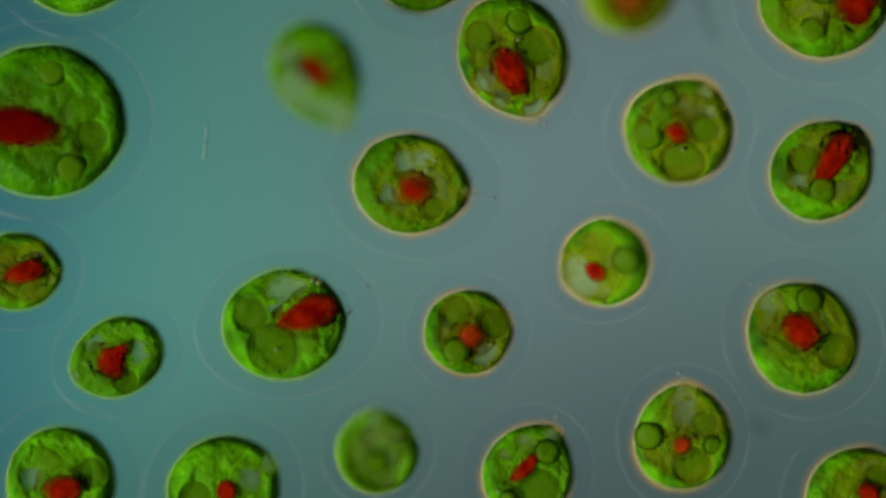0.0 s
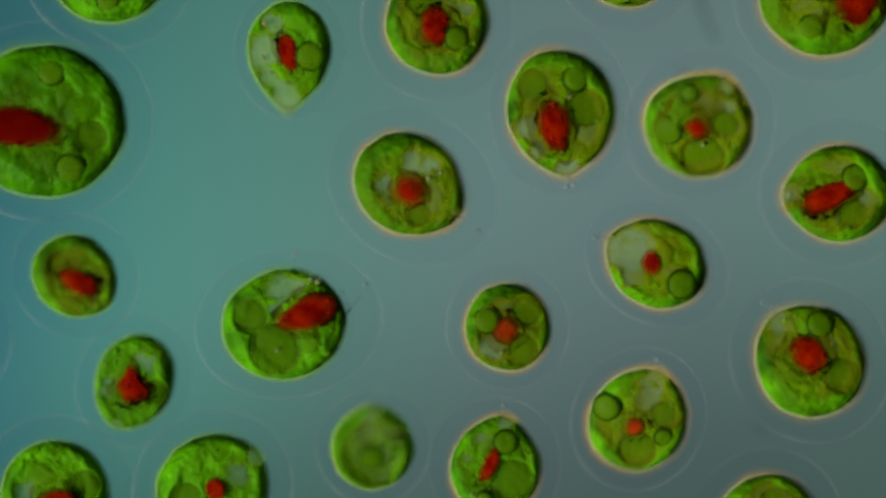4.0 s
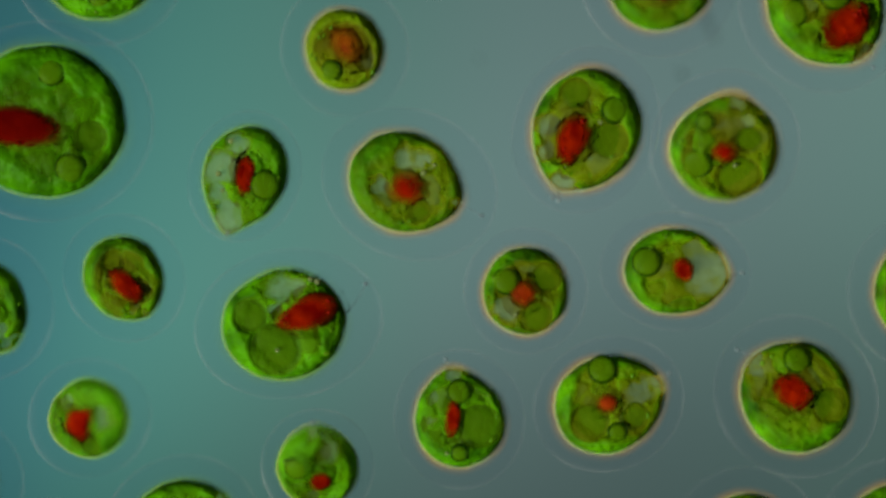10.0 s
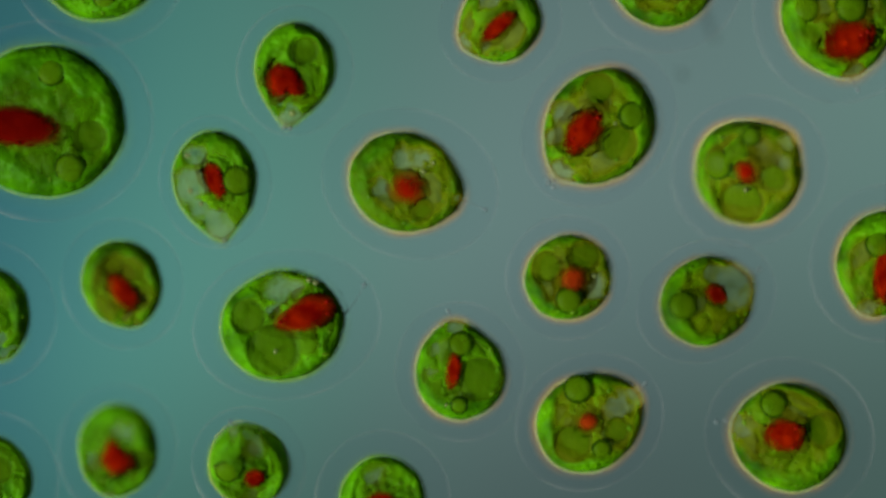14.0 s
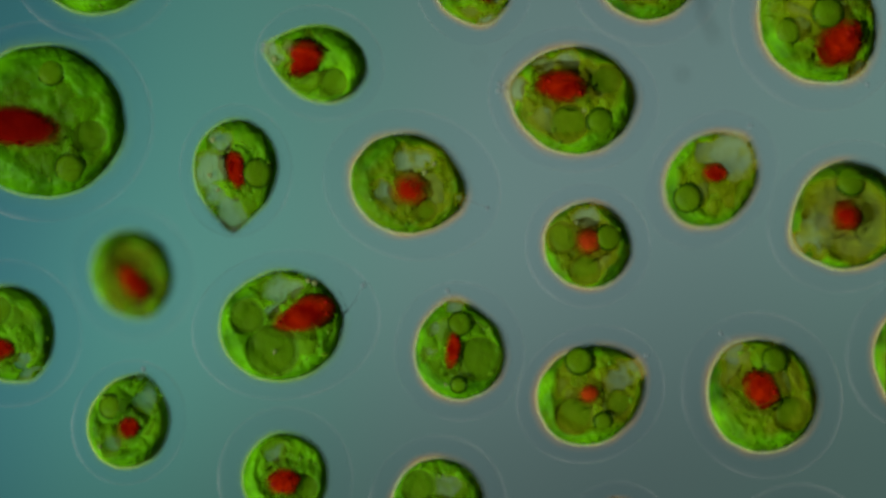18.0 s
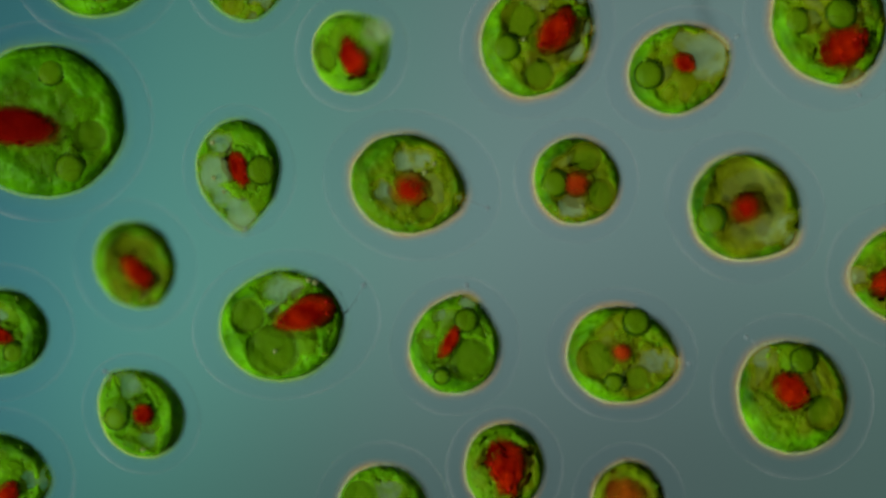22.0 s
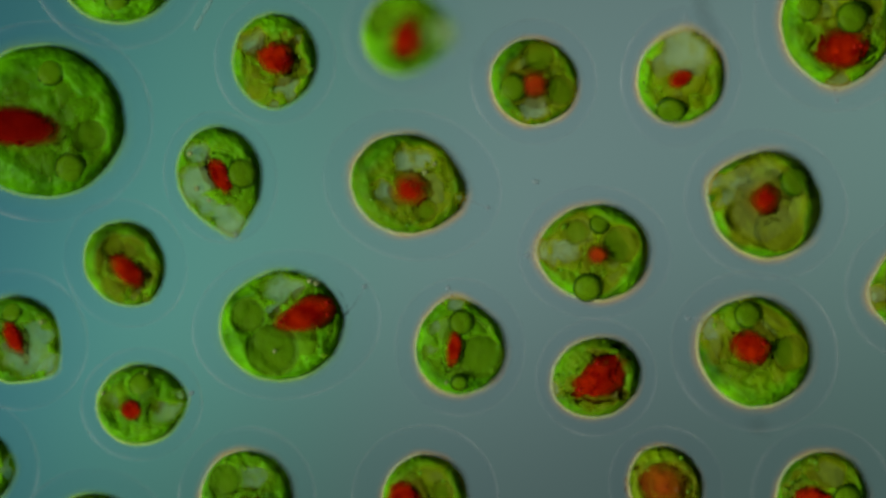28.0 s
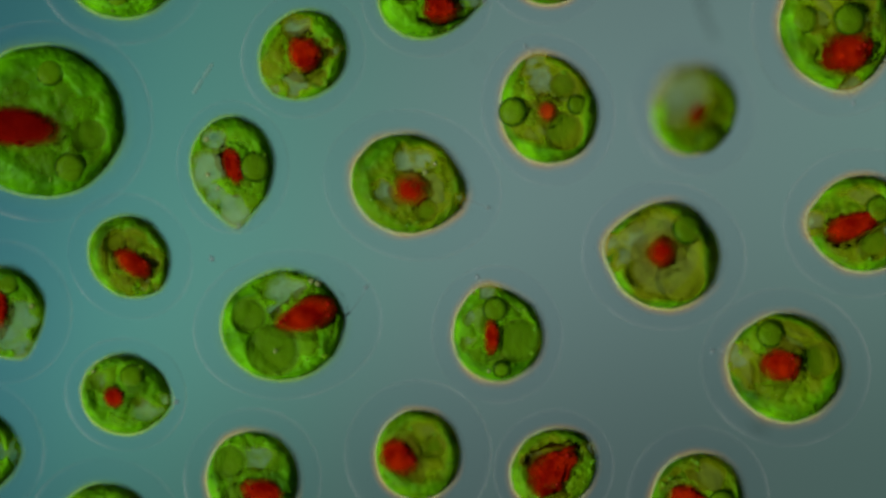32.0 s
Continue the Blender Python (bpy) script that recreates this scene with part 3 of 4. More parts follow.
hazy_cell = alga("small round green algal cell with an orange-red side", 75, 68, 60, 6, (116, 106, 0), red=(6, 12, 38, 21, 45), clears=[(40, 18, 20), (20, 48, 18)], vacuoles=[(-18, -26, 18)], beads=[(20, 28, 4), (26, 22, 4)], fringe=LEAFY, seed=21)
low_left = alga("large green algal cell with a red centre and a clear ring", 98, 94, -90, 0, red=(5, 8, 34, 26, 0), clears=[(-50, -10, 24)], vacuoles=[(56, -20, 26)], leaf=GREEN, fringe=LEAFY, seed=22)
low_swimmer = alga("green algal cell with a red pigment lobe", 86, 80, -90, 0, (126, 122, 0), red=(22, 20, 40, 24, 15), vacuoles=[(-40, -30, 26), (-20, 30, 24)], clears=[(10, -40, 20)], leaf=GREEN, seed=23)
low_large = alga("large green algal cell with a clear lobe and red core", 100, 94, -30, 6, (146, 138, 0), red=(8, 0, 22, 18, 80), clears=[(50, -20, 26)], vacuoles=[(-45, 10, 28)], leaf=GREEN, fringe=LEAFY, seed=24)
left_edge = alga("green algal cell with a red core", 84, 82, 60, 10, red=(-10, 26, 26, 20, 0), clears=[(30, 45, 22)], vacuoles=[(-20, -40, 26)], leaf=GREEN, fringe=LEAFY, seed=25)
left_tear = alga("pale-sided green algal cell with a curved red streak", 84, 76, 40, 14, red=(4, 0, 32, 14, 60, -0.35), clears=[(44, -6, 36), (26, 40, 34), (-10, 26, 26)], pyrenoids=[(0, -46, 18)], beads=[(56, -24, 5)], leaf=GREEN, fringe=LEAFY, seed=26)
left_low = alga("dark green algal cell", 84, 78, 0, 0, vacuoles=[(30, -20, 22)], leaf=GREEN, fringe=LEAFY, seed=27)
bottom_cell = alga("green algal cell with a diffuse red centre", 78, 74, -90, 0, red=(-4, 4, 28, 24, 0), vacuoles=[(32, 20, 22)], clears=[(-16, -40, 18)], leaf=GREEN, fringe=LEAFY, seed=28)
red_cell = alga("small green algal cell largely filled with granular red pigment", 78, 70, 90, 4, (108, 104, 0), red=(2, 0, 50, 31, 80, -0.4), clears=[(40, -25, 20)], seed=30)
brown_cell = alga("small olive algal cell with an orange-brown side", 70, 62, 90, 0, (104, 100, 0), red=(-8, -8, 44, 36, 60), beads=[(12, 14, 5)], soft_red=True, paint=AMBER, leaf=OLIVE, seed=31)
late_cell = alga("green algal cell with a red patch and a ring", 82, 80, -90, 0, red=(-18, 6, 40, 28, 20), pyrenoids=[(40, 0, 24)], seed=32)
brief_cell = alga("large green algal cell rising into view", 96, 94, -90, 0, red=(0, 10, 24, 20, 0), seed=33)
right_low = alga("large green algal cell with red core and round vacuole", 94, 90, -45, 0, red=(14, -10, 26, 18, 50), vacuoles=[(30, -40, 22)], clears=[(-40, 30, 20)], seed=34)
corner_low = alga("plain green algal cell at the field's edge", 96, 92, 0, 0, seed=35)
top_blur = alga("hazy olive algal cell", 76, 72, 0, 0, red=(0, 20, 36, 28, 0), soft_red=True, paint=AMBER, leaf=OLIVE, seed=36)
low_red = alga("green algal cell with soft red side in wide envelope", 78, 74, -90, 0, (132, 130, 0), red=(-34, 0, 34, 30, 30), vacuoles=[(30, -14, 20)], seed=37)
low_green = alga("plain large green algal cell", 90, 86, 0, 0, vacuoles=[(-30, -30, 24)], fringe=LEAFY, seed=38)
top_red = alga("small green algal cell with a long red rod", 74, 70, 80, 6, (112, 104, 0), red=(6, 6, 38, 15, 70), clears=[(-40, 0, 16), (30, 40, 18)], seed=39)
round_red = alga("round green algal cell with a square-edged red pigment", 82, 74, 100, 4, (114, 108, 0), red=(4, 0, 34, 30, 30), clears=[(-32, -34, 26), (14, 54, 22), (34, -30, 18)], vacuoles=[(36, 20, 20)], fringe=LEAFY, seed=40)


def bacterium():
    """A grey rod of two halves, just divided."""
    rod = tagged(new("rod_bacterium"), "thin grey rod-shaped bacterium drifting in water", "bacterium")
    for x in (-0.0165, 0.0165):
        v, f = globe(14, 12, lambda th, ph: (0.016 * math.copysign(abs(math.cos(th)) ** 0.6, math.cos(th)), 0.0042 * math.sin(th) ** 0.6 * math.cos(ph), 0.0042 * math.sin(th) ** 0.6 * math.sin(ph)))
        link_mesh("rod_half", v, f, ROD, rod).location.x = x
    return rod


def speck():
    v, f = globe(10, 12, lambda th, ph: tuple(Vector((0.0055 * math.cos(th), 0.0045 * math.sin(th) * math.cos(ph), 0.004 * math.sin(th) * math.sin(ph))) * (1 + 0.3 * math.sin(5 * th + 2 * ph))))
    return tagged(link_mesh("speck", v, f, TIP), "tiny grey speck drifting in the water", "speck", "drifting specks")


def dust(points, r0, r1, lift):
    """A smear of dust on the slide, below the swimmers; its points in mm to the right and down of the field's corner."""
    k = (HEIGHT - lift) / HEIGHT * 0.001
    v, f = tube([((x - 784) * k, (441 - y) * k, lift) for x, y in points], r0 * 0.001, r1 * 0.001, 10)
    v = [(x, y, lift + 0.35 * (z - lift) + 0.002 * noise.noise(Vector((x, y, z)) * 90)) for x, y, z in v]
    tagged(link_mesh("dust_fleck", v, f, DUST), "faint grey dust smear lying on the glass slide", "dust", "dust on the slide")


dust([(1236, -14), (1243, 12), (1250, 36), (1259, 56), (1268, 72)], 8, 5, -0.125)
dust([(1330, 748), (1343, 754), (1358, 760)], 7, 5, -0.125)
dust([(1204, 126), (1208, 132), (1212, 138)], 6, 5, -0.125)
dust([(846, 103), (849, 106), (853, 108)], 5, 4, -0.125)
rod = bacterium()
mote, crumb, grain, dot = speck(), speck(), speck(), speck()


def at(t, x, y, heading=0, deep=0.0, roll=0, tip=0, nod=0):
    """A row for a cell: millimetres to the right and down in the field of view, heading in degrees clockwise,
    how far it has risen above (or sunk below) the plane in focus, roll about its own axis and tip of its beak,
    which swings with the stream; nod lowers the beak."""
    z = 0.22 * deep
    k = (HEIGHT - z) / HEIGHT * 0.001
    tip = tip * math.cos(radians(heading - 157)) + nod
    turn = Euler((0, 0, radians(-heading))).to_matrix() @ Euler((0, radians(tip), 0)).to_matrix() @ Euler((radians(roll), 0, 0)).to_matrix()
    return t, Matrix.Translation(((x - 784) * k, (441 - y) * k, z)) @ turn.to_4x4()


def motions():
    walk(giant, [at(0, 80, 215), at(16, 79, 215, 0), at(32, 78, 215, -1)])
    walk(resting_egg, [at(0, 727, 326, 8), at(2, 727, 326, 12), at(3, 726, 327, 28), at(6, 720, 326, 34), at(8, 719, 325, 28), at(10, 717, 323, 22), at(13, 717, 323, 18), at(16.5, 721, 325, 16), at(19, 721, 326, 15), at(32, 722, 326, 15)])
    walk(resting_wedge, [at(0, 503, 574, -8), at(6, 503, 574, -10), at(12, 502, 575, -10), at(16.5, 498, 577, -10), at(20, 499, 576, -10), at(26, 499, 576, -9), at(32, 501, 576, -8)])
    walk(corner_cell, [at(0, 1457, 2, 5), at(3, 1457, 2, 8), at(6, 1460, -12, 18), at(7, 1460, -5, 30), at(8, 1460, -2, 36), at(9, 1457, 3, 50), at(10, 1460, 8, 55), at(11, 1467, 28, 68), at(12, 1480, 22, 76), at(13, 1483, 24, 80), at(14, 1483, 24, 78), at(16.5, 1450, 38, 56), at(17, 1447, 38, 54), at(18, 1447, 40, 54), at(19, 1450, 40, 54), at(20, 1457, 42, 58), at(21, 1457, 44, 62), at(22, 1467, 38, 70), at(23, 1480, 35, 80), at(24, 1480, 27, 78), at(25, 1480, 37, 86), at(28, 1483, 38, 93), at(29, 1485, 44, 95), at(30, 1482, 52, 94), at(31, 1475, 48, 82), at(32, 1480, 46, 80)])
    walk(edge_cell, [at(0, 135, -80), at(1, 160, -74, 10), at(2, 190, -74, 20), at(3, 195, -60, 24), at(6, 180, -76, 20), at(8, 185, -76, 24), at(9, 182, -66, 24), at(11, 165, -75, 15), at(13, 155, -76, 10), at(14, 175, -68, 14), at(17, 175, -72, 14), at(19, 160, -85, 10), at(20, 190, -70, 16), at(22, 170, -75, 12), at(23, 165, -80, 10), at(25, 150, -95, 4), at(28, 208, -64, 24), at(30, 220, -70, 28), at(32, 215, -72, 28)])
    walk(tear_cell, [at(0, 560, 130, 60, 0.6), at(0.5, 532, 128, 60, 0.4), at(1, 529, 66, 80, 0.1, nod=38), at(1.5, 460, 68, 100, 0, 0, 30), at(2, 437, 95, 110, 0, 0, 42), at(2.5, 452, 105, 110, 0, 0, 42), at(3, 475, 82, 100, 0, 0, 40), at(3.5, 504, 88, 95, 0, 0, 30), at(5.5, 518, 106, 85, 0, 24, 15), at(6, 476, 168, 140, nod=16), at(6.5, 456, 215, 125, nod=18), at(7, 462, 240, 116, nod=18), at(8, 447, 287, 78, 0, 0, 5), at(9, 433, 300, 95), at(10, 433, 312, 108), at(11, 418, 314, 96), at(12, 412, 312, 95), at(13, 372, 332, 84), at(14, 381, 322, 82), at(17, 418, 308, 88), at(18, 417, 302, 92), at(19, 400, 315, 84), at(20, 404, 316, 94), at(21, 430, 308, 100), at(22, 423, 302, 85), at(23, 426, 302, 86), at(24, 457, 300, 100), at(25, 447, 308, 97), at(28, 390, 314, 76), at(29, 390, 300, 74), at(30, 390, 298, 75), at(31, 418, 298, 90), at(32, 412, 296, 85)])
    walk(drifter, [at(0, 745, -70, 40), at(1, 730, -25, 50), at(1.5, 692, 45, 60), at(2, 680, 55, 65), at(2.5, 700, 45, 60), at(3, 727, 38, 80), at(3.5, 756, 40, 90), at(5.5, 825, 30, 30), at(6, 872, 20, 0), at(6.5, 930, 0, 20), at(7, 990, -15, 20), at(8, 1050, -34, 20), at(9, 1145, -50, 40), at(10, 1165, -38, 50, 0.2), at(11, 1175, -15, 60), at(12, 1182, 15, 60), at(13, 1172, -20, 10), at(14, 1175, -42, 10), at(17, 1150, -70), at(18, 1145, -55, 10), at(19, 1160, -64, 20), at(20, 1180, -115, 30), at(32, 1190, -170, 30)])
    walk(small_hopper, [at(0, 470, -170), at(5, 478, -120), at(7, 482, -30, 20), at(8, 560, 35, 40), at(9, 578, 42, 90, 0.1), at(10, 610, 88, 70, -0.05), at(10.5, 655, 85, 50, -0.5), at(11, 700, 76, 30, -0.8), at(11.2, 742, 70, 0, -0.3), at(11.5, 725, 50, -40, -0.1), at(11.7, 735, -20, -70, 0.2), at(11.9, 735, -90, -80, 0.3), at(14, 690, -230, -80), at(18, 560, -330, -80), at(32, 440, -420, -80)])
    walk(top_visitor, [at(0, 735, -260), at(5, 730, -120), at(6.5, 735, -60), at(7, 747, -8), at(8, 765, -55), at(9, 762, -62), at(10, 770, -120), at(14, 800, -330), at(32, 840, -560)])
    walk(pear_cell, [at(0, 500, -460, 100), at(10, 505, -230, 100, 0.3), at(11.8, 497, -45, 80, 0.5), at(12, 503, 8, 80, 0.35), at(12.3, 515, 98, 95, 0.05), at(12.5, 515, 118, 100), at(13, 522, 128, 105), at(14, 522, 125, 98), at(14.5, 530, 118, 105), at(16.5, 528, 115, 105), at(17, 560, 72, 140, 0.3), at(17.5, 548, 100, 180, 0, -15), at(18, 565, 112, 196, 0, -26), at(18.5, 562, 114, 200, 0, -28), at(19, 540, 121, 204, 0, -30), at(20, 538, 117, 218, 0, -32), at(21, 582, 102, 200, 0, -30, nod=-4), at(21.4, 594, 98, 262, 0.04, -12, nod=-24), at(21.8, 612, 94, 318, 0.1, nod=-40), at(22, 622, 92, 330, 0.12, nod=-44), at(23, 643, 76, 335, 0.26, nod=-46), at(24, 628, 82, 335, 0.26, nod=-46), at(25, 645, 70, 335, 0.18, nod=-46), at(25.5, 664, 64, 336, 0.3, nod=-44), at(27.5, 708, 60, 350, 0.55, nod=-40), at(28, 718, 58, 365, 0.55, nod=-34), at(29, 736, 48, 430, 0.3, nod=-10), at(29.3, 735, 55, 430, 0.2, nod=-15), at(30, 778, 66, 410, nod=-34), at(31, 778, 62, 390, nod=-34), at(31.4, 755, 54, 370), at(32, 755, -2, 360)])
    walk(turner, [at(0, 1202, 231, -60, nod=-30), at(1, 1218, 247, -30, 0.1), at(2, 1197, 232, -20, 0.1), at(3, 1220, 235, -50), at(3.5, 1232, 228, -55, nod=-30), at(5.5, 1248, 216, -85, nod=-30), at(6, 1270, 227, -90, nod=-30), at(7, 1303, 262, -70, nod=-30), at(8, 1312, 265, -70, nod=-30), at(9, 1295, 262, -72, nod=-30), at(10, 1282, 262, -80, nod=-30), at(11, 1296, 288, -80, nod=-30), at(12, 1316, 295, -75, nod=-30), at(13, 1312, 300, -60, nod=-30), at(14, 1325, 303, -40, nod=-30), at(14.5, 1324, 305, -30, nod=-30), at(15, 1350, 315, -12, 0, -45, nod=-20), at(15.5, 1388, 328, 10, 0, -90, nod=-10), at(16, 1426, 341, 34, 0, -140), at(16.5, 1465, 355, 70, 0, -180), at(17, 1490, 365, 120, 0, -180), at(18, 1500, 383, 150, 0, -180), at(18.5, 1474, 393, 140, 0, -180), at(19, 1428, 368, 125, 0, -180), at(20, 1374, 350, 105, 0, -180), at(21, 1333, 368, 92, 0, -180), at(22, 1318, 368, 35, 0, -180, nod=-16), at(23, 1350, 372, 25, 0, -180, nod=-20), at(24, 1375, 367, 10, 0, -180, nod=-24), at(25, 1338, 367, -40, 0, -180, nod=-26), at(25.5, 1336, 366, -56, 0, -180, nod=-24), at(26.5, 1332, 362, -96, 0, -180, nod=-10), at(27.5, 1334, 360, -136, 0, -180), at(28, 1355, 362, -160, 0, -180), at(29, 1354, 350, -182, 0, -180), at(30, 1312, 370, -192, 0, -180), at(31, 1240, 395, -160, 0, -180), at(32, 1175, 453, -170, 0, -180)])
    walk(rim_cell, [at(0, 1455, 302, -40), at(1, 1495, 303, -70), at(2, 1480, 305, 195), at(3, 1487, 332, 180), at(3.5, 1484, 338, 180), at(5.5, 1484, 352, 150), at(6, 1500, 350, 145), at(7, 1560, 418, 120), at(8, 1622, 480, 120), at(9, 1640, 475, 120), at(10, 1632, 515, 100), at(11, 1580, 515, 100), at(12, 1555, 495, 110), at(13, 1557, 440, 110), at(14, 1565, 465, 110), at(14.5, 1570, 475, 110), at(17, 1612, 615, 120), at(18, 1632, 625, 120), at(19, 1636, 595, 130), at(20, 1630, 510, 150), at(21, 1604, 480, 170), at(22, 1602, 485, 175), at(23, 1608, 520, 190), at(24, 1624, 540, 200), at(25, 1610, 505, 190), at(28, 1636, 510, 170), at(29, 1640, 500, 170), at(30, 1628, 485, 165), at(31, 1600, 462, 170), at(32, 1526, 395, 180)])
    walk(half_clear, [at(0, 1072, 465, 150, 0.06, 0, 36), at(0.5, 1028, 425, 200, 0, 0, 10), at(1, 1020, 440, 222), at(1.5, 1000, 446, 190, 0, 0, 20), at(2, 1023, 430, 150, 0, 0, 32), at(2.5, 1036, 434, 166, 0, 0, 20), at(3, 1078, 455, 185), at(3.5, 1124, 470, 190), at(5.5, 1214, 452, 315), at(6, 1207, 460, 340), at(7, 1193, 472, 355), at(8, 1188, 468, 358), at(9, 1193, 473, 362), at(10, 1195, 480, 365), at(11, 1180, 492, 360), at(12, 1183, 502, 354, 0.04, nod=10), at(13, 1213, 525, 345, 0.06, nod=18), at(14, 1250, 532, 335, 0.06, nod=18), at(14.5, 1240, 525, 330, 0.08, nod=16), at(16.5, 1224, 412, 305, 0.35, nod=10), at(17, 1250, 385, 290, 0.28), at(17.5, 1240, 368, 300, 0.24), at(18, 1258, 318, 310, -0.08), at(18.5, 1258, 254, 310, -0.45), at(19, 1225, 208, 305, -0.65), at(19.5, 1212, 170, 290, -0.08), at(20, 1202, 165, 335), at(21, 1192, 143, 335), at(22, 1200, 122, 335), at(23, 1220, 125, 330), at(24, 1226, 137, 290), at(25, 1214, 125, 295), at(27.5, 1200, 120, 280, 0.1, nod=-25), at(28, 1205, 137, 275, 0.08, nod=-32), at(28.5, 1206, 142, 262, 0.1, nod=-34), at(29, 1170, 130, 250, 0.15, nod=-36), at(29.5, 1182, 116, 245, 0.2, nod=-38), at(30, 1190, 106, 240, 0.28, nod=-38), at(31, 1220, 130, 235, 0.42, nod=-38), at(32, 1228, 195, 230, 0.44, nod=-38)])
    walk(small_round, [at(0, 828, 588, 0), at(0.5, 859, 590, 4), at(1, 813, 592, 10), at(1.5, 806, 611, 26), at(2, 832, 605, 40), at(2.5, 867, 611, 50), at(3, 888, 600, 60), at(3.5, 892, 592, 70), at(5.5, 950, 540, 85), at(6, 965, 543, 90), at(7, 945, 530, 92), at(8, 940, 513, 80), at(9, 942, 510, 80), at(10, 930, 515, 85), at(10.5, 933, 521, 86), at(11, 922, 540, 85), at(12, 932, 533, 76), at(12.5, 945, 534, 26), at(13, 970, 537, -26), at(13.5, 984, 528, -30), at(14, 1005, 492, -34), at(14.5, 1004, 460, -45), at(15.6, 1006, 432, -95), at(16.5, 1010, 416, -135), at(17, 1020, 425, -143), at(17.5, 1018, 438, -144), at(18, 1040, 435, -145), at(18.5, 1096, 444, -150), at(19, 1118, 430, -153), at(19.5, 1090, 425, -120), at(20, 1077, 437, -80), at(21, 1083, 397, -20), at(22, 1020, 320, 50), at(22.5, 1008, 302, 70, 0.26), at(23, 1020, 300, 80, 0.4), at(24, 1035, 312, 86, 0.34), at(25, 1020, 345, 90, 0.05), at(27.5, 965, 195, 60, 0.3), at(28, 945, 145, 40, 0.1), at(28.4, 953, 84, 30, 0.1), at(29, 950, -40, 0, 0.1), at(30, 955, -110), at(31, 965, -110), at(32, 968, -66)])
    walk(oval_cell, [at(0, 908, 98, 68), at(1, 960, 147, 62), at(2, 945, 125, 68), at(2.5, 961, 157, 72), at(3, 967, 177, 75), at(3.5, 980, 184, 78), at(5.5, 1015, 247, 100), at(6, 1025, 255, 102), at(7, 1047, 258, 110), at(8, 1051, 248, 115), at(9, 1043, 230, 115), at(10, 1037, 230, 114), at(11, 1043, 268, 114), at(12, 1055, 275, 118), at(13, 1055, 260, 122), at(14, 1060, 225, 130), at(14.5, 1045, 200, 145), at(16.5, 1072, 152, 165), at(17, 1094, 150, 152), at(17.5, 1030, 170, 172), at(18, 1015, 177, 190), at(18.5, 985, 178, 220), at(19, 975, 157, 260), at(19.5, 974, 128, 280), at(20, 956, 98, 295), at(21, 947, 75, 308), at(22, 952, 68, 310), at(23, 965, 58, 312), at(24, 966, 66, 312), at(25, 953, 78, 308), at(25.5, 935, 70, 305), at(26.5, 900, -30, 290), at(27.3, 850, -160, 280), at(29, 780, -250, 275), at(32, 800, -300, 270)])
    walk(lobed_cell, [at(0, 1208, 775, -90, 0, 0, 38), at(0.5, 1202, 770, -92, 0, 0, 38), at(1, 1208, 812, -95, 0, 0, 38), at(1.5, 1186, 814, -60, 0, 0, 20), at(2, 1180, 800, -5), at(3, 1150, 762, -80, 0, 0, 38), at(3.5, 1136, 756, -75, 0, 0, 38), at(5.5, 1124, 700, -55), at(6, 1139, 716, -48), at(7, 1113, 730, -70), at(8, 1107, 747, -62), at(9, 1118, 720, -38), at(10, 1077, 715, -22), at(10.5, 1053, 734, -20), at(11, 1022, 763, -20), at(12, 1025, 763, -18), at(12.4, 1024, 785, -18), at(13, 1035, 777, -20), at(14, 1043, 747, -30), at(14.5, 1048, 718, -30), at(16.5, 1064, 655, -30), at(17, 1058, 667, -25), at(18, 1045, 698, -30), at(19, 1050, 700, -16), at(20, 1085, 675, -4), at(21, 1090, 657, 2), at(22, 1100, 628, 12), at(22.5, 1072, 604, 6), at(23, 1070, 545, -6), at(24, 1095, 532, -10), at(25, 1098, 580, -35), at(25.5, 1084, 584, -50), at(27.5, 1032, 482, -120), at(28, 1052, 447, -178), at(28.4, 1038, 410, -165), at(29, 1055, 335, -165), at(30, 1025, 295, -140), at(31, 985, 215, -120), at(32, 970, 195, -105)])
    walk(big_round, [at(0, 1420, 597, 230), at(1, 1410, 600, 232), at(2, 1418, 613, 235), at(3, 1425, 632, 235), at(5.5, 1442, 641, 222), at(6, 1440, 645, 215), at(7, 1430, 675, 218), at(8, 1402, 682, 215), at(9, 1428, 680, 218), at(10, 1408, 702, 222), at(10.5, 1407, 706, 220), at(11, 1380, 722, 212), at(12, 1377, 730, 205), at(13, 1385, 755, 200), at(14, 1397, 773, 195), at(14.5, 1385, 766, 200), at(16.5, 1354, 756, 230), at(17, 1357, 753, 235), at(18, 1348, 700, 240), at(19, 1345, 672, 250), at(20, 1375, 680, 240), at(21, 1390, 695, 236), at(22, 1402, 702, 236), at(23, 1400, 716, 234), at(24, 1393, 686, 236), at(25, 1402, 678, 238), at(25.5, 1395, 670, 236), at(27.5, 1328, 620, 215), at(28, 1335, 622, 210), at(29, 1352, 630, 204), at(30, 1363, 652, 204), at(31, 1368, 657, 206), at(32, 1390, 650, 196)])
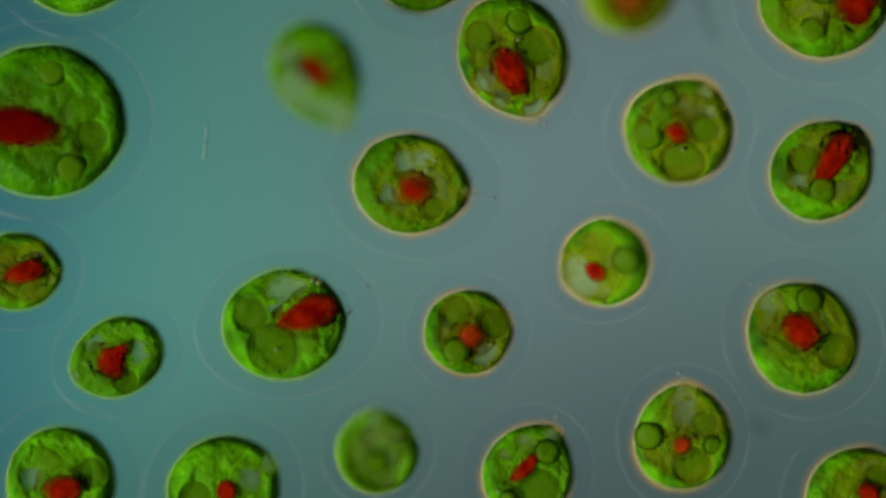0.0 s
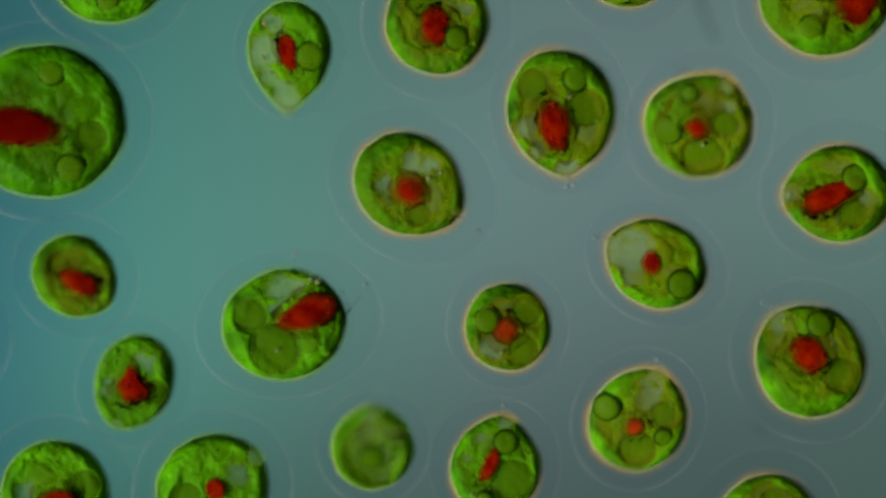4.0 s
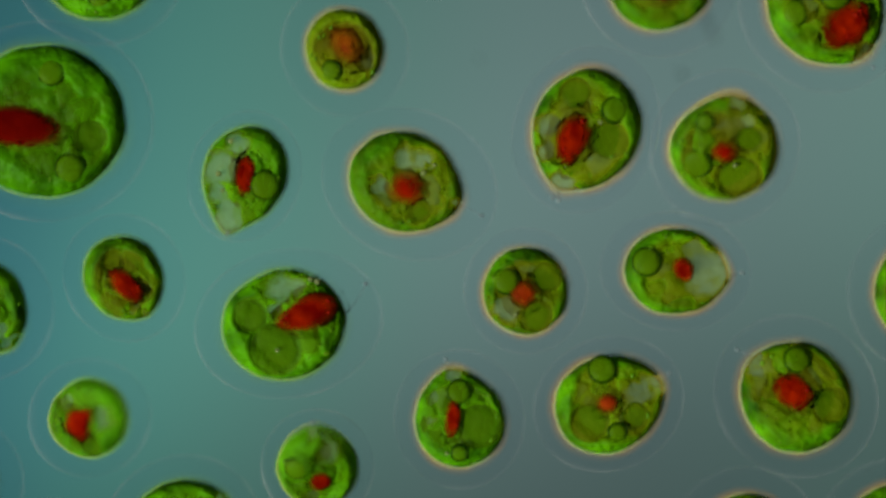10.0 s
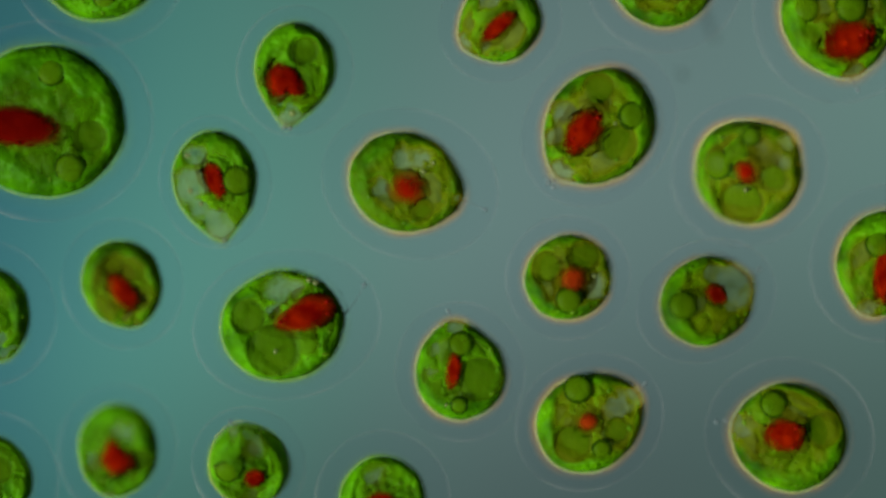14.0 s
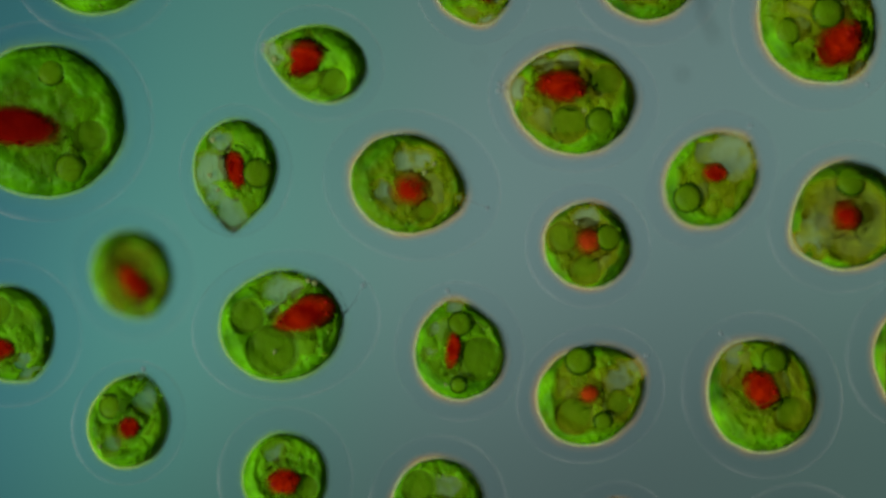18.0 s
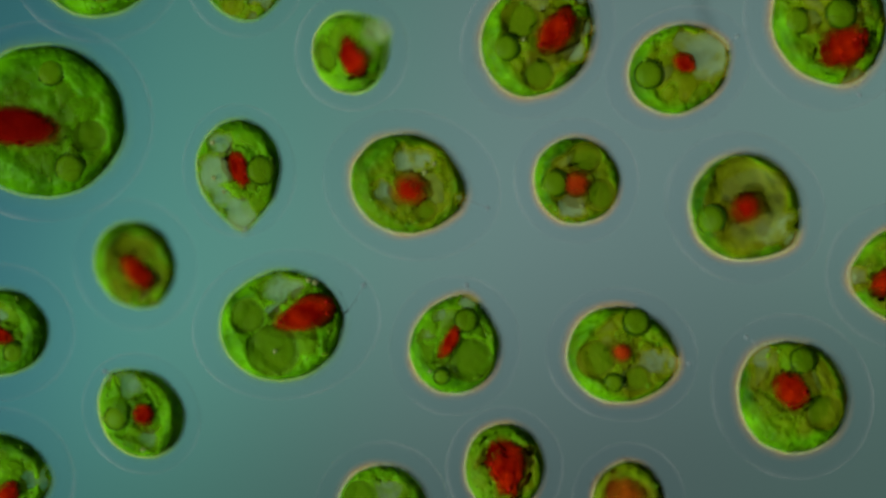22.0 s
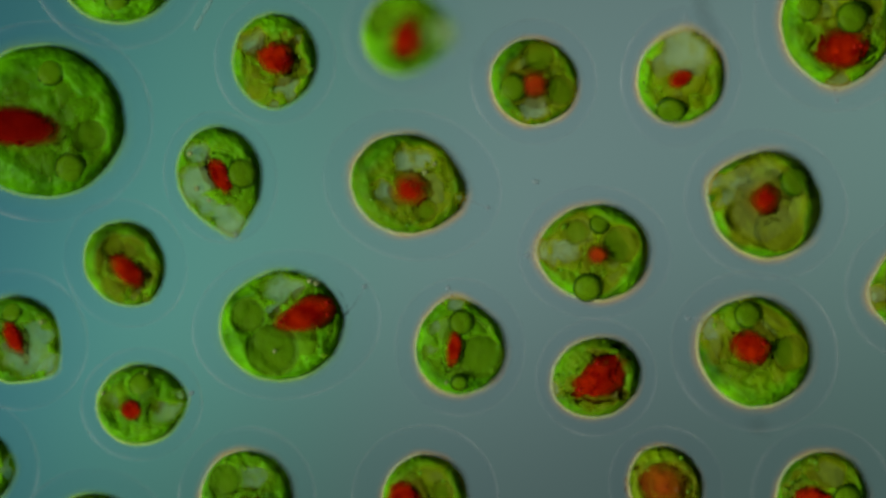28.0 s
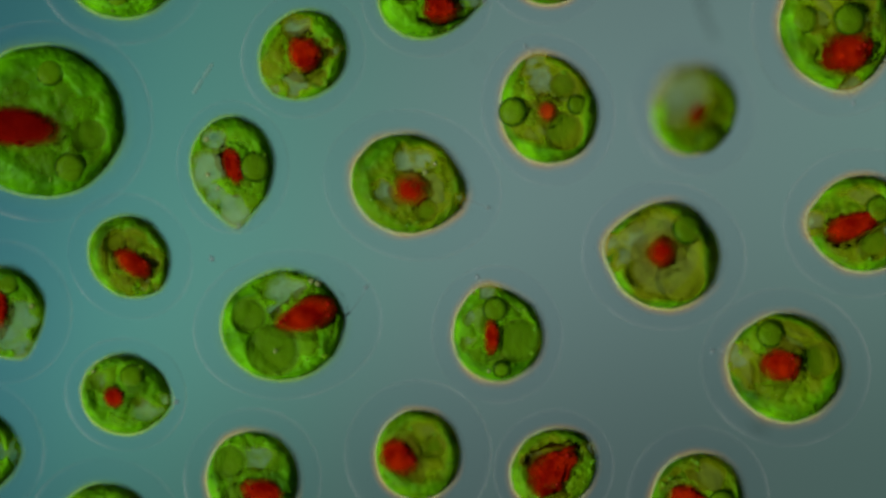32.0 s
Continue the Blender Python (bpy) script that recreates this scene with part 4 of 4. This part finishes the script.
    walk(clear_tip, [at(0, 935, 836, -60), at(1, 947, 838, -60), at(2, 898, 858, -70), at(3, 905, 866, -70), at(3.5, 892, 850, -75), at(5.5, 860, 778, -85, nod=-28), at(6, 868, 777, -88, nod=-30), at(7, 863, 762, -95, nod=-30), at(8, 868, 758, -88, nod=-28), at(9, 870, 760, -86, nod=-22), at(10, 813, 742, -100), at(10.5, 794, 721, -103), at(11, 773, 735, -104), at(12, 778, 720, -96), at(13, 797, 703, -94), at(14, 814, 658, -98), at(14.5, 808, 630, -100), at(16.5, 810, 608, -98), at(17, 813, 618, -100), at(18, 813, 622, -98), at(19, 805, 620, -88), at(20, 835, 607, -78), at(21, 820, 616, -95), at(22, 805, 612, -76), at(23, 800, 613, -76), at(24, 803, 616, -72), at(25, 807, 616, -78, nod=-12), at(28, 814, 615, -98, nod=-10), at(29, 834, 610, -104, nod=-10), at(30, 840, 608, -106, nod=-10), at(31, 863, 597, -110, nod=-10), at(32, 880, 592, -106, nod=-10)])
    walk(wanderer, [at(0, 668, 800, -90, 0.3, -180, nod=-34), at(1, 665, 818, -95, 0.25, -180, nod=-34), at(2, 660, 812, -90, 0.22, -180, nod=-34), at(3, 687, 792, -85, 0.25, -180, nod=-34), at(5.5, 610, 800, -90, 0.22, -180, nod=-34), at(6, 617, 810, -90, 0.2, -180, nod=-34), at(8, 620, 810, -88, 0.25, -180, nod=-34), at(8.25, 616, 816, -88, 0.3, -138, nod=-30), at(8.5, 611, 823, -88, 0.35, -92, nod=-28), at(8.75, 606, 830, -88, 0.38, -46, nod=-30), at(9, 600, 838, -88, 0.4, nod=-34), at(10, 562, 825, -90, 0.05, nod=-34), at(10.5, 562, 819, -90, 0.05, nod=-34), at(11, 535, 827, -92, 0.05, nod=-34), at(12, 520, 832, -95, 0.04, nod=-34), at(13, 470, 832, -100, nod=-32), at(14, 440, 822, -105, nod=-32), at(14.5, 420, 840, -90), at(16.5, 288, 820, -20), at(17, 272, 812, -15), at(17.5, 252, 750, -40), at(18, 228, 748, -72), at(19, 250, 745, -88), at(20, 255, 738, -98), at(21, 250, 732, -104), at(22, 250, 732, -128), at(23, 250, 737, -142), at(24, 263, 742, -165), at(25, 257, 770, -100), at(25.5, 250, 765, -90), at(27.5, 246, 722, -40, nod=-14), at(28, 250, 715, -10, nod=-16), at(29, 237, 705, 10, nod=-16), at(30, 240, 698, 15, nod=-16), at(31, 234, 692, 20, nod=-16), at(32, 222, 698, 10, nod=-16)])
    walk(flat_cell, [at(0, 208, 632, 155), at(1, 213, 648, 150), at(1.5, 222, 670, 162), at(2, 237, 668, 200), at(3, 243, 675, 120), at(3.5, 240, 668, 110, -0.05), at(5.5, 214, 712, 110, -0.4), at(6, 190, 705, 150, -0.85), at(7, 158, 697, 150, -0.35), at(8, 224, 695, 80), at(9, 215, 702, 90, 0, 0, 38), at(10, 158, 740, 160, 0.2, 0, 30), at(10.5, 156, 738, 150, 0.24, 0, 28), at(11, 135, 728, 150, 0.22, 0, 25), at(12, 192, 762, 150, 0.05, 0, 25), at(13, 230, 792, 110, 0.05, 0, 35), at(13.5, 210, 782, 105, 0.3, 0, 32), at(14, 208, 797, 100, 0.3, 0, 30), at(14.5, 200, 850, 100, 0.4), at(16, 185, 990, 100, 0.3), at(20, 20, 1060, 100), at(32, -120, 1080, 100)])
    walk(hazy_cell, [at(0, 32, 480, 0), at(1, 56, 482, 20, 0.35), at(2, 74, 495, 30, 0.4), at(3, 100, 500, 40, 0.3), at(3.5, 110, 495, 40, 0.25), at(5.5, 222, 470, 60), at(6, 235, 462, 60), at(7, 257, 447, 20), at(8, 250, 448, 20), at(9, 230, 470, 40), at(10, 220, 492, 60), at(10.5, 236, 475, 60), at(11, 237, 487, 60), at(12, 213, 503, 60, 0.42), at(12.4, 207, 524, 64, 0.34), at(13, 201, 526, 70, 0.18), at(14, 217, 502, 70, 0.2), at(14.5, 216, 486, 70, 0.4), at(16.5, 226, 482, 70, 0.42), at(17, 237, 485, 70, 0.45), at(18, 235, 485, 70, 0.45), at(19, 230, 475, 65, 0.42), at(20, 222, 475, 65, 0.36), at(21, 240, 468, 65, 0.32), at(22, 240, 468, 65, 0.28), at(23, 227, 472, 65, 0.28), at(24, 228, 470, 65, 0.25), at(25, 232, 468, 65, 0.28), at(28, 222, 466, 60, 0.12), at(29, 225, 460, 55, 0.08), at(30, 225, 460, 50, 0.05), at(31, 230, 453, 50), at(32, 230, 454, 50)])
    walk(low_left, [at(0, 108, 855, -90), at(1, 115, 872, -88), at(2, 105, 893, -88), at(3, 95, 882, -92), at(3.5, 96, 878, -92), at(6, 100, 918, -90), at(7, 100, 943, -90), at(8, 90, 934, -90), at(9, 90, 985, -90), at(12, 60, 1080, -90), at(15, -60, 1250, -90), at(32, -150, 1400, -90)])
    walk(low_swimmer, [at(0, 820, 1150, -60), at(12, 820, 1100, -60), at(15, 815, 960, -60), at(16.5, 812, 893, -70), at(17, 807, 880, -80), at(18, 775, 896, -80), at(19, 680, 934, -90), at(20, 692, 832, -90), at(21, 670, 838, -92), at(22, 677, 908, -90), at(23, 640, 975, -90), at(24, 530, 952, -90), at(25, 507, 944, -90), at(27.5, 430, 890, -90), at(28, 437, 882, -85), at(29, 433, 860, -85), at(30, 437, 852, -90), at(31, 433, 852, -86), at(32, 447, 848, -88)])
    walk(low_large, [at(0, 395, 868, -32), at(1, 393, 865, -34), at(2, 372, 872, -36), at(3, 388, 866, -36), at(3.5, 376, 860, -36), at(5.5, 376, 905, -50), at(6, 377, 912, -50), at(7, 383, 927, -46), at(8, 383, 924, -40), at(9, 332, 922, -34), at(10, 322, 946, -40), at(11, 275, 949, -50), at(12, 255, 995, -50), at(15, 400, 1160, -50), at(32, 540, 1500, -50)])
    walk(left_edge, [at(0, -150, 600, 40), at(4, -110, 595, 40), at(4.5, -70, 640, 40), at(5.5, -2, 630, 40), at(6, -30, 588, 40), at(7, -30, 570, 40), at(8, -24, 515, 50), at(9, -34, 480, 50), at(10, -35, 545, 50), at(11, -20, 515, 70), at(12, -37, 505, 60), at(13, -50, 550, 60), at(14, -29, 555, 60), at(17, -10, 535, 60), at(18, 15, 590, 62), at(19, 8, 705, 60), at(19.5, -4, 716, 45), at(20, -22, 780, 30), at(21, 3, 840, 10), at(22, 0, 850, 0), at(23, 40, 845, 10), at(24, 33, 848, 20), at(25, 16, 842, 10), at(27, -60, 835, 0), at(28, -64, 830), at(29, -52, 825), at(30, -77, 830), at(31, -67, 800), at(32, -54, 800)])
    walk(left_tear, [at(0, -300, 450, 200), at(16, -260, 470, 200), at(19, -110, 480, 200), at(19.5, -38, 486, 203), at(20, -34, 522, 205), at(21, 2, 585, 190), at(22, 0, 588, 180), at(23, -5, 588, 110), at(24, 8, 590, 130), at(25, 16, 593, 125), at(26.5, 26, 600, 75), at(28, 32, 602, 36, nod=-20), at(29, 22, 583, 44, nod=-20), at(30, 22, 595, 50, nod=-20), at(31, 8, 558, 62, nod=-20), at(32, 5, 552, 60, nod=-20)])
    walk(left_low, [at(0, -260, 800), at(6, -160, 770), at(8, -62, 745), at(9, -100, 790), at(11, -68, 885), at(12, -50, 828), at(13, -54, 845), at(14, -28, 850), at(16, -110, 900), at(32, -260, 1000)])
    walk(bottom_cell, [at(0, 640, 1150, -90), at(11, 690, 1010, -90), at(13, 685, 960, -90), at(14, 677, 888, -90, 0.1), at(14.5, 660, 872, -90), at(16.5, 525, 862, -90), at(17, 517, 856, -90), at(18, 505, 846, -95), at(19, 450, 896, -90), at(20, 450, 932, -90), at(21, 430, 975, -90), at(32, 330, 1200, -90)])
    walk(red_cell, [at(0, 960, 1500, 60), at(12, 930, 1320, 60), at(17, 895, 1070, 60, 0.2), at(18.5, 895, 960, 60, 0.3), at(19, 910, 912, 60, 0.15), at(19.5, 916, 838, 70, 0.3), at(20, 915, 868, 80, 0.5), at(21, 912, 852, 110), at(22, 893, 828, 90), at(23, 928, 808, 90), at(24, 937, 803, 88), at(25, 958, 800, 108), at(25.5, 955, 796, 110), at(27.5, 1005, 728, 130), at(28, 1055, 668, 160), at(28.4, 1056, 635, 190), at(29, 1077, 585, 222), at(30, 1080, 620, 264), at(31, 1078, 700, 300), at(31.4, 1060, 738, 310), at(32, 980, 830, 325)])
    walk(brown_cell, [at(0, 1150, 1260, 90), at(15.5, 1050, 1060, 90), at(17, 1058, 946, 90), at(18, 1095, 956, 90), at(18.5, 1125, 945, 90), at(19, 1150, 926, 90), at(20, 1132, 918, 90), at(21, 1130, 902, 90), at(22, 1112, 888, 90, 0.15), at(23, 1150, 785, 85, 0.2), at(24, 1155, 773, 80, 0.15), at(25, 1188, 815, 75, 0.3), at(27.5, 1180, 850, 60, 0.15), at(28, 1178, 858, 60, 0.05), at(28.4, 1124, 846, 70, 0.05), at(28.7, 1060, 815, 80, 0.05), at(29, 1022, 830, 90), at(30, 1002, 848, 95, 0.25), at(30.5, 985, 880, 95, 0.15), at(31, 988, 918, 90), at(32, 945, 1000, 90)])
    walk(late_cell, [at(0, 1750, 1500, -90), at(14, 1670, 1260, -90), at(25.5, 1560, 980, -90), at(27.5, 1475, 885, -90), at(28, 1455, 882, -90), at(28.4, 1390, 890, -85), at(29, 1340, 908, -80), at(30, 1275, 918, -80), at(31, 1250, 918, -82), at(32, 1235, 884, -80)])
    walk(brief_cell, [at(0, 1480, 1400, -90), at(12, 1455, 1240, -90), at(16, 1410, 1130, -90), at(18, 1415, 1000, -90), at(19, 1415, 956, -90), at(20, 1400, 1040, -90), at(24, 1420, 1150, -90), at(32, 1430, 1320, -90)])
    walk(right_low, [at(0, 1518, 884, -45), at(1, 1500, 905, -50), at(2, 1425, 928, -60), at(3, 1395, 934, -70), at(3.5, 1375, 935, -70), at(5.5, 1295, 925, -80), at(6, 1270, 927, -80), at(7, 1285, 916, -85), at(8, 1270, 944, -85), at(9, 1322, 950, -80), at(10, 1320, 968, -80), at(12, 1330, 1050, -80), at(15, 1210, 1120, -80), at(32, 1100, 1500, -80)])
    walk(corner_low, [at(0, 1700, 1100), at(7, 1600, 1010), at(8, 1565, 958), at(9, 1578, 944), at(10, 1590, 950), at(12, 1590, 955), at(14, 1640, 1030), at(16, 1730, 1030), at(18, 1790, 1040), at(32, 1950, 1050)])
    walk(top_blur, [at(0, 1112, -16, 0, 0.6), at(1, 1152, -38, 0, 0.2), at(2, 1125, -58, 0, 0.1), at(3, 1112, -45, 0, 0.1), at(5, 1110, -120), at(7, 1130, -300), at(32, 1150, -420)])
    walk(low_red, [at(0, 760, 1480, -90), at(22, 750, 1110, -90), at(25, 745, 1010, -90), at(27.5, 742, 888, -90), at(28, 752, 884, -90, 0.08), at(29, 742, 866, -92, 0.08), at(30, 742, 862, -92, 0.08), at(31, 742, 834, -90, 0.08), at(32, 740, 805, -95, 0.12)])
    walk(low_green, [at(0, 300, 1400), at(22, 230, 1200), at(25, 180, 1050), at(27, 160, 975), at(28, 165, 960), at(29, 172, 957), at(30, 176, 945), at(31, 170, 949), at(32, 185, 942)])
    walk(top_red, [at(0, 930, -320, 70), at(9, 930, -180, 70), at(11, 928, -60, 40), at(11.3, 945, -20, 60), at(11.7, 950, 18, 80), at(12, 947, 28, 82), at(12.5, 904, 50, 88), at(13, 917, 38, 72), at(13.5, 884, 74, 110, 0.04), at(14, 885, 40, 150, 0.06), at(17, 795, -8, 60, 0.1), at(18, 838, -32, 70, 0.12), at(19, 741, 14, 90, 0.1), at(19.5, 740, 40, 90, 0.1), at(20, 738, -42, 90, 0.1), at(21, 730, -110, 90), at(24, 640, -230, 90), at(32, 600, -330, 90)])
    walk(round_red, [at(0, 300, -520, 100), at(19, 425, -200, 100), at(21, 430, -125, 110), at(22, 432, -48, 80), at(23, 412, 46, 96), at(24, 378, 56, 170), at(25, 410, 46, 180), at(25.5, 424, 50, 150), at(27.5, 475, 108, 95), at(28, 487, 107, 92), at(28.5, 508, 108, 96), at(29, 512, 100, 100), at(30, 542, 124, 150), at(31, 550, 88, 90, 0.1), at(31.4, 535, 72, 100, 0.12), at(32, 537, 98, 130)])
    walk(rod, [at(0, 364, 252, -85), at(0.3, 360, 209, -82), at(0.6, 342, 173, -80), at(1.2, 300, 60, -70), at(1.8, 290, -80, -70), at(10.2, 400, -90, -70), at(10.7, 430, 20, -78), at(11, 448, 29, -80), at(11.4, 460, -80, -75), at(27.6, 350, -80, -60), at(28.1, 365, 60, -62), at(28.4, 378, 110, -65), at(28.9, 330, -70, -60), at(30.6, 420, -70, -60), at(31.1, 428, 100, -62), at(31.5, 385, 120, -60), at(32, 359, 139, -58)])
    walk(mote, [at(0, 720, 330, 0, -0.4), at(1.6, 640, 360, 0, -0.2), at(2, 545, 388), at(3, 540, 385, 40), at(4.2, 520, 470, 60, -0.2), at(6, 500, 560, 60, -0.4), at(32, 500, 560, 60, -0.4)])
    walk(crumb, [at(0, 720, 330, 0, -0.4), at(8.4, 730, 320, 0, -0.4), at(9, 862, 216), at(9.6, 760, 290, 50, -0.3), at(10, 730, 320, 60, -0.4), at(32, 725, 320, 60, -0.4)])
    walk(grain, [at(0, 725, 330, 0, -0.4), at(27.4, 730, 330, 0, -0.4), at(28, 948, 322), at(29, 910, 251, 60), at(30, 800, 300, 90, -0.3), at(31, 735, 325, 90, -0.4), at(32, 735, 325, 90, -0.4)])
    walk(dot, [at(0, 500, 570, 0, -0.4), at(28, 490, 560, 0, -0.4), at(29, 380, 440), at(30, 376, 445, 20), at(31, 374, 447, 40), at(32, 375, 458, 60)])


motions()
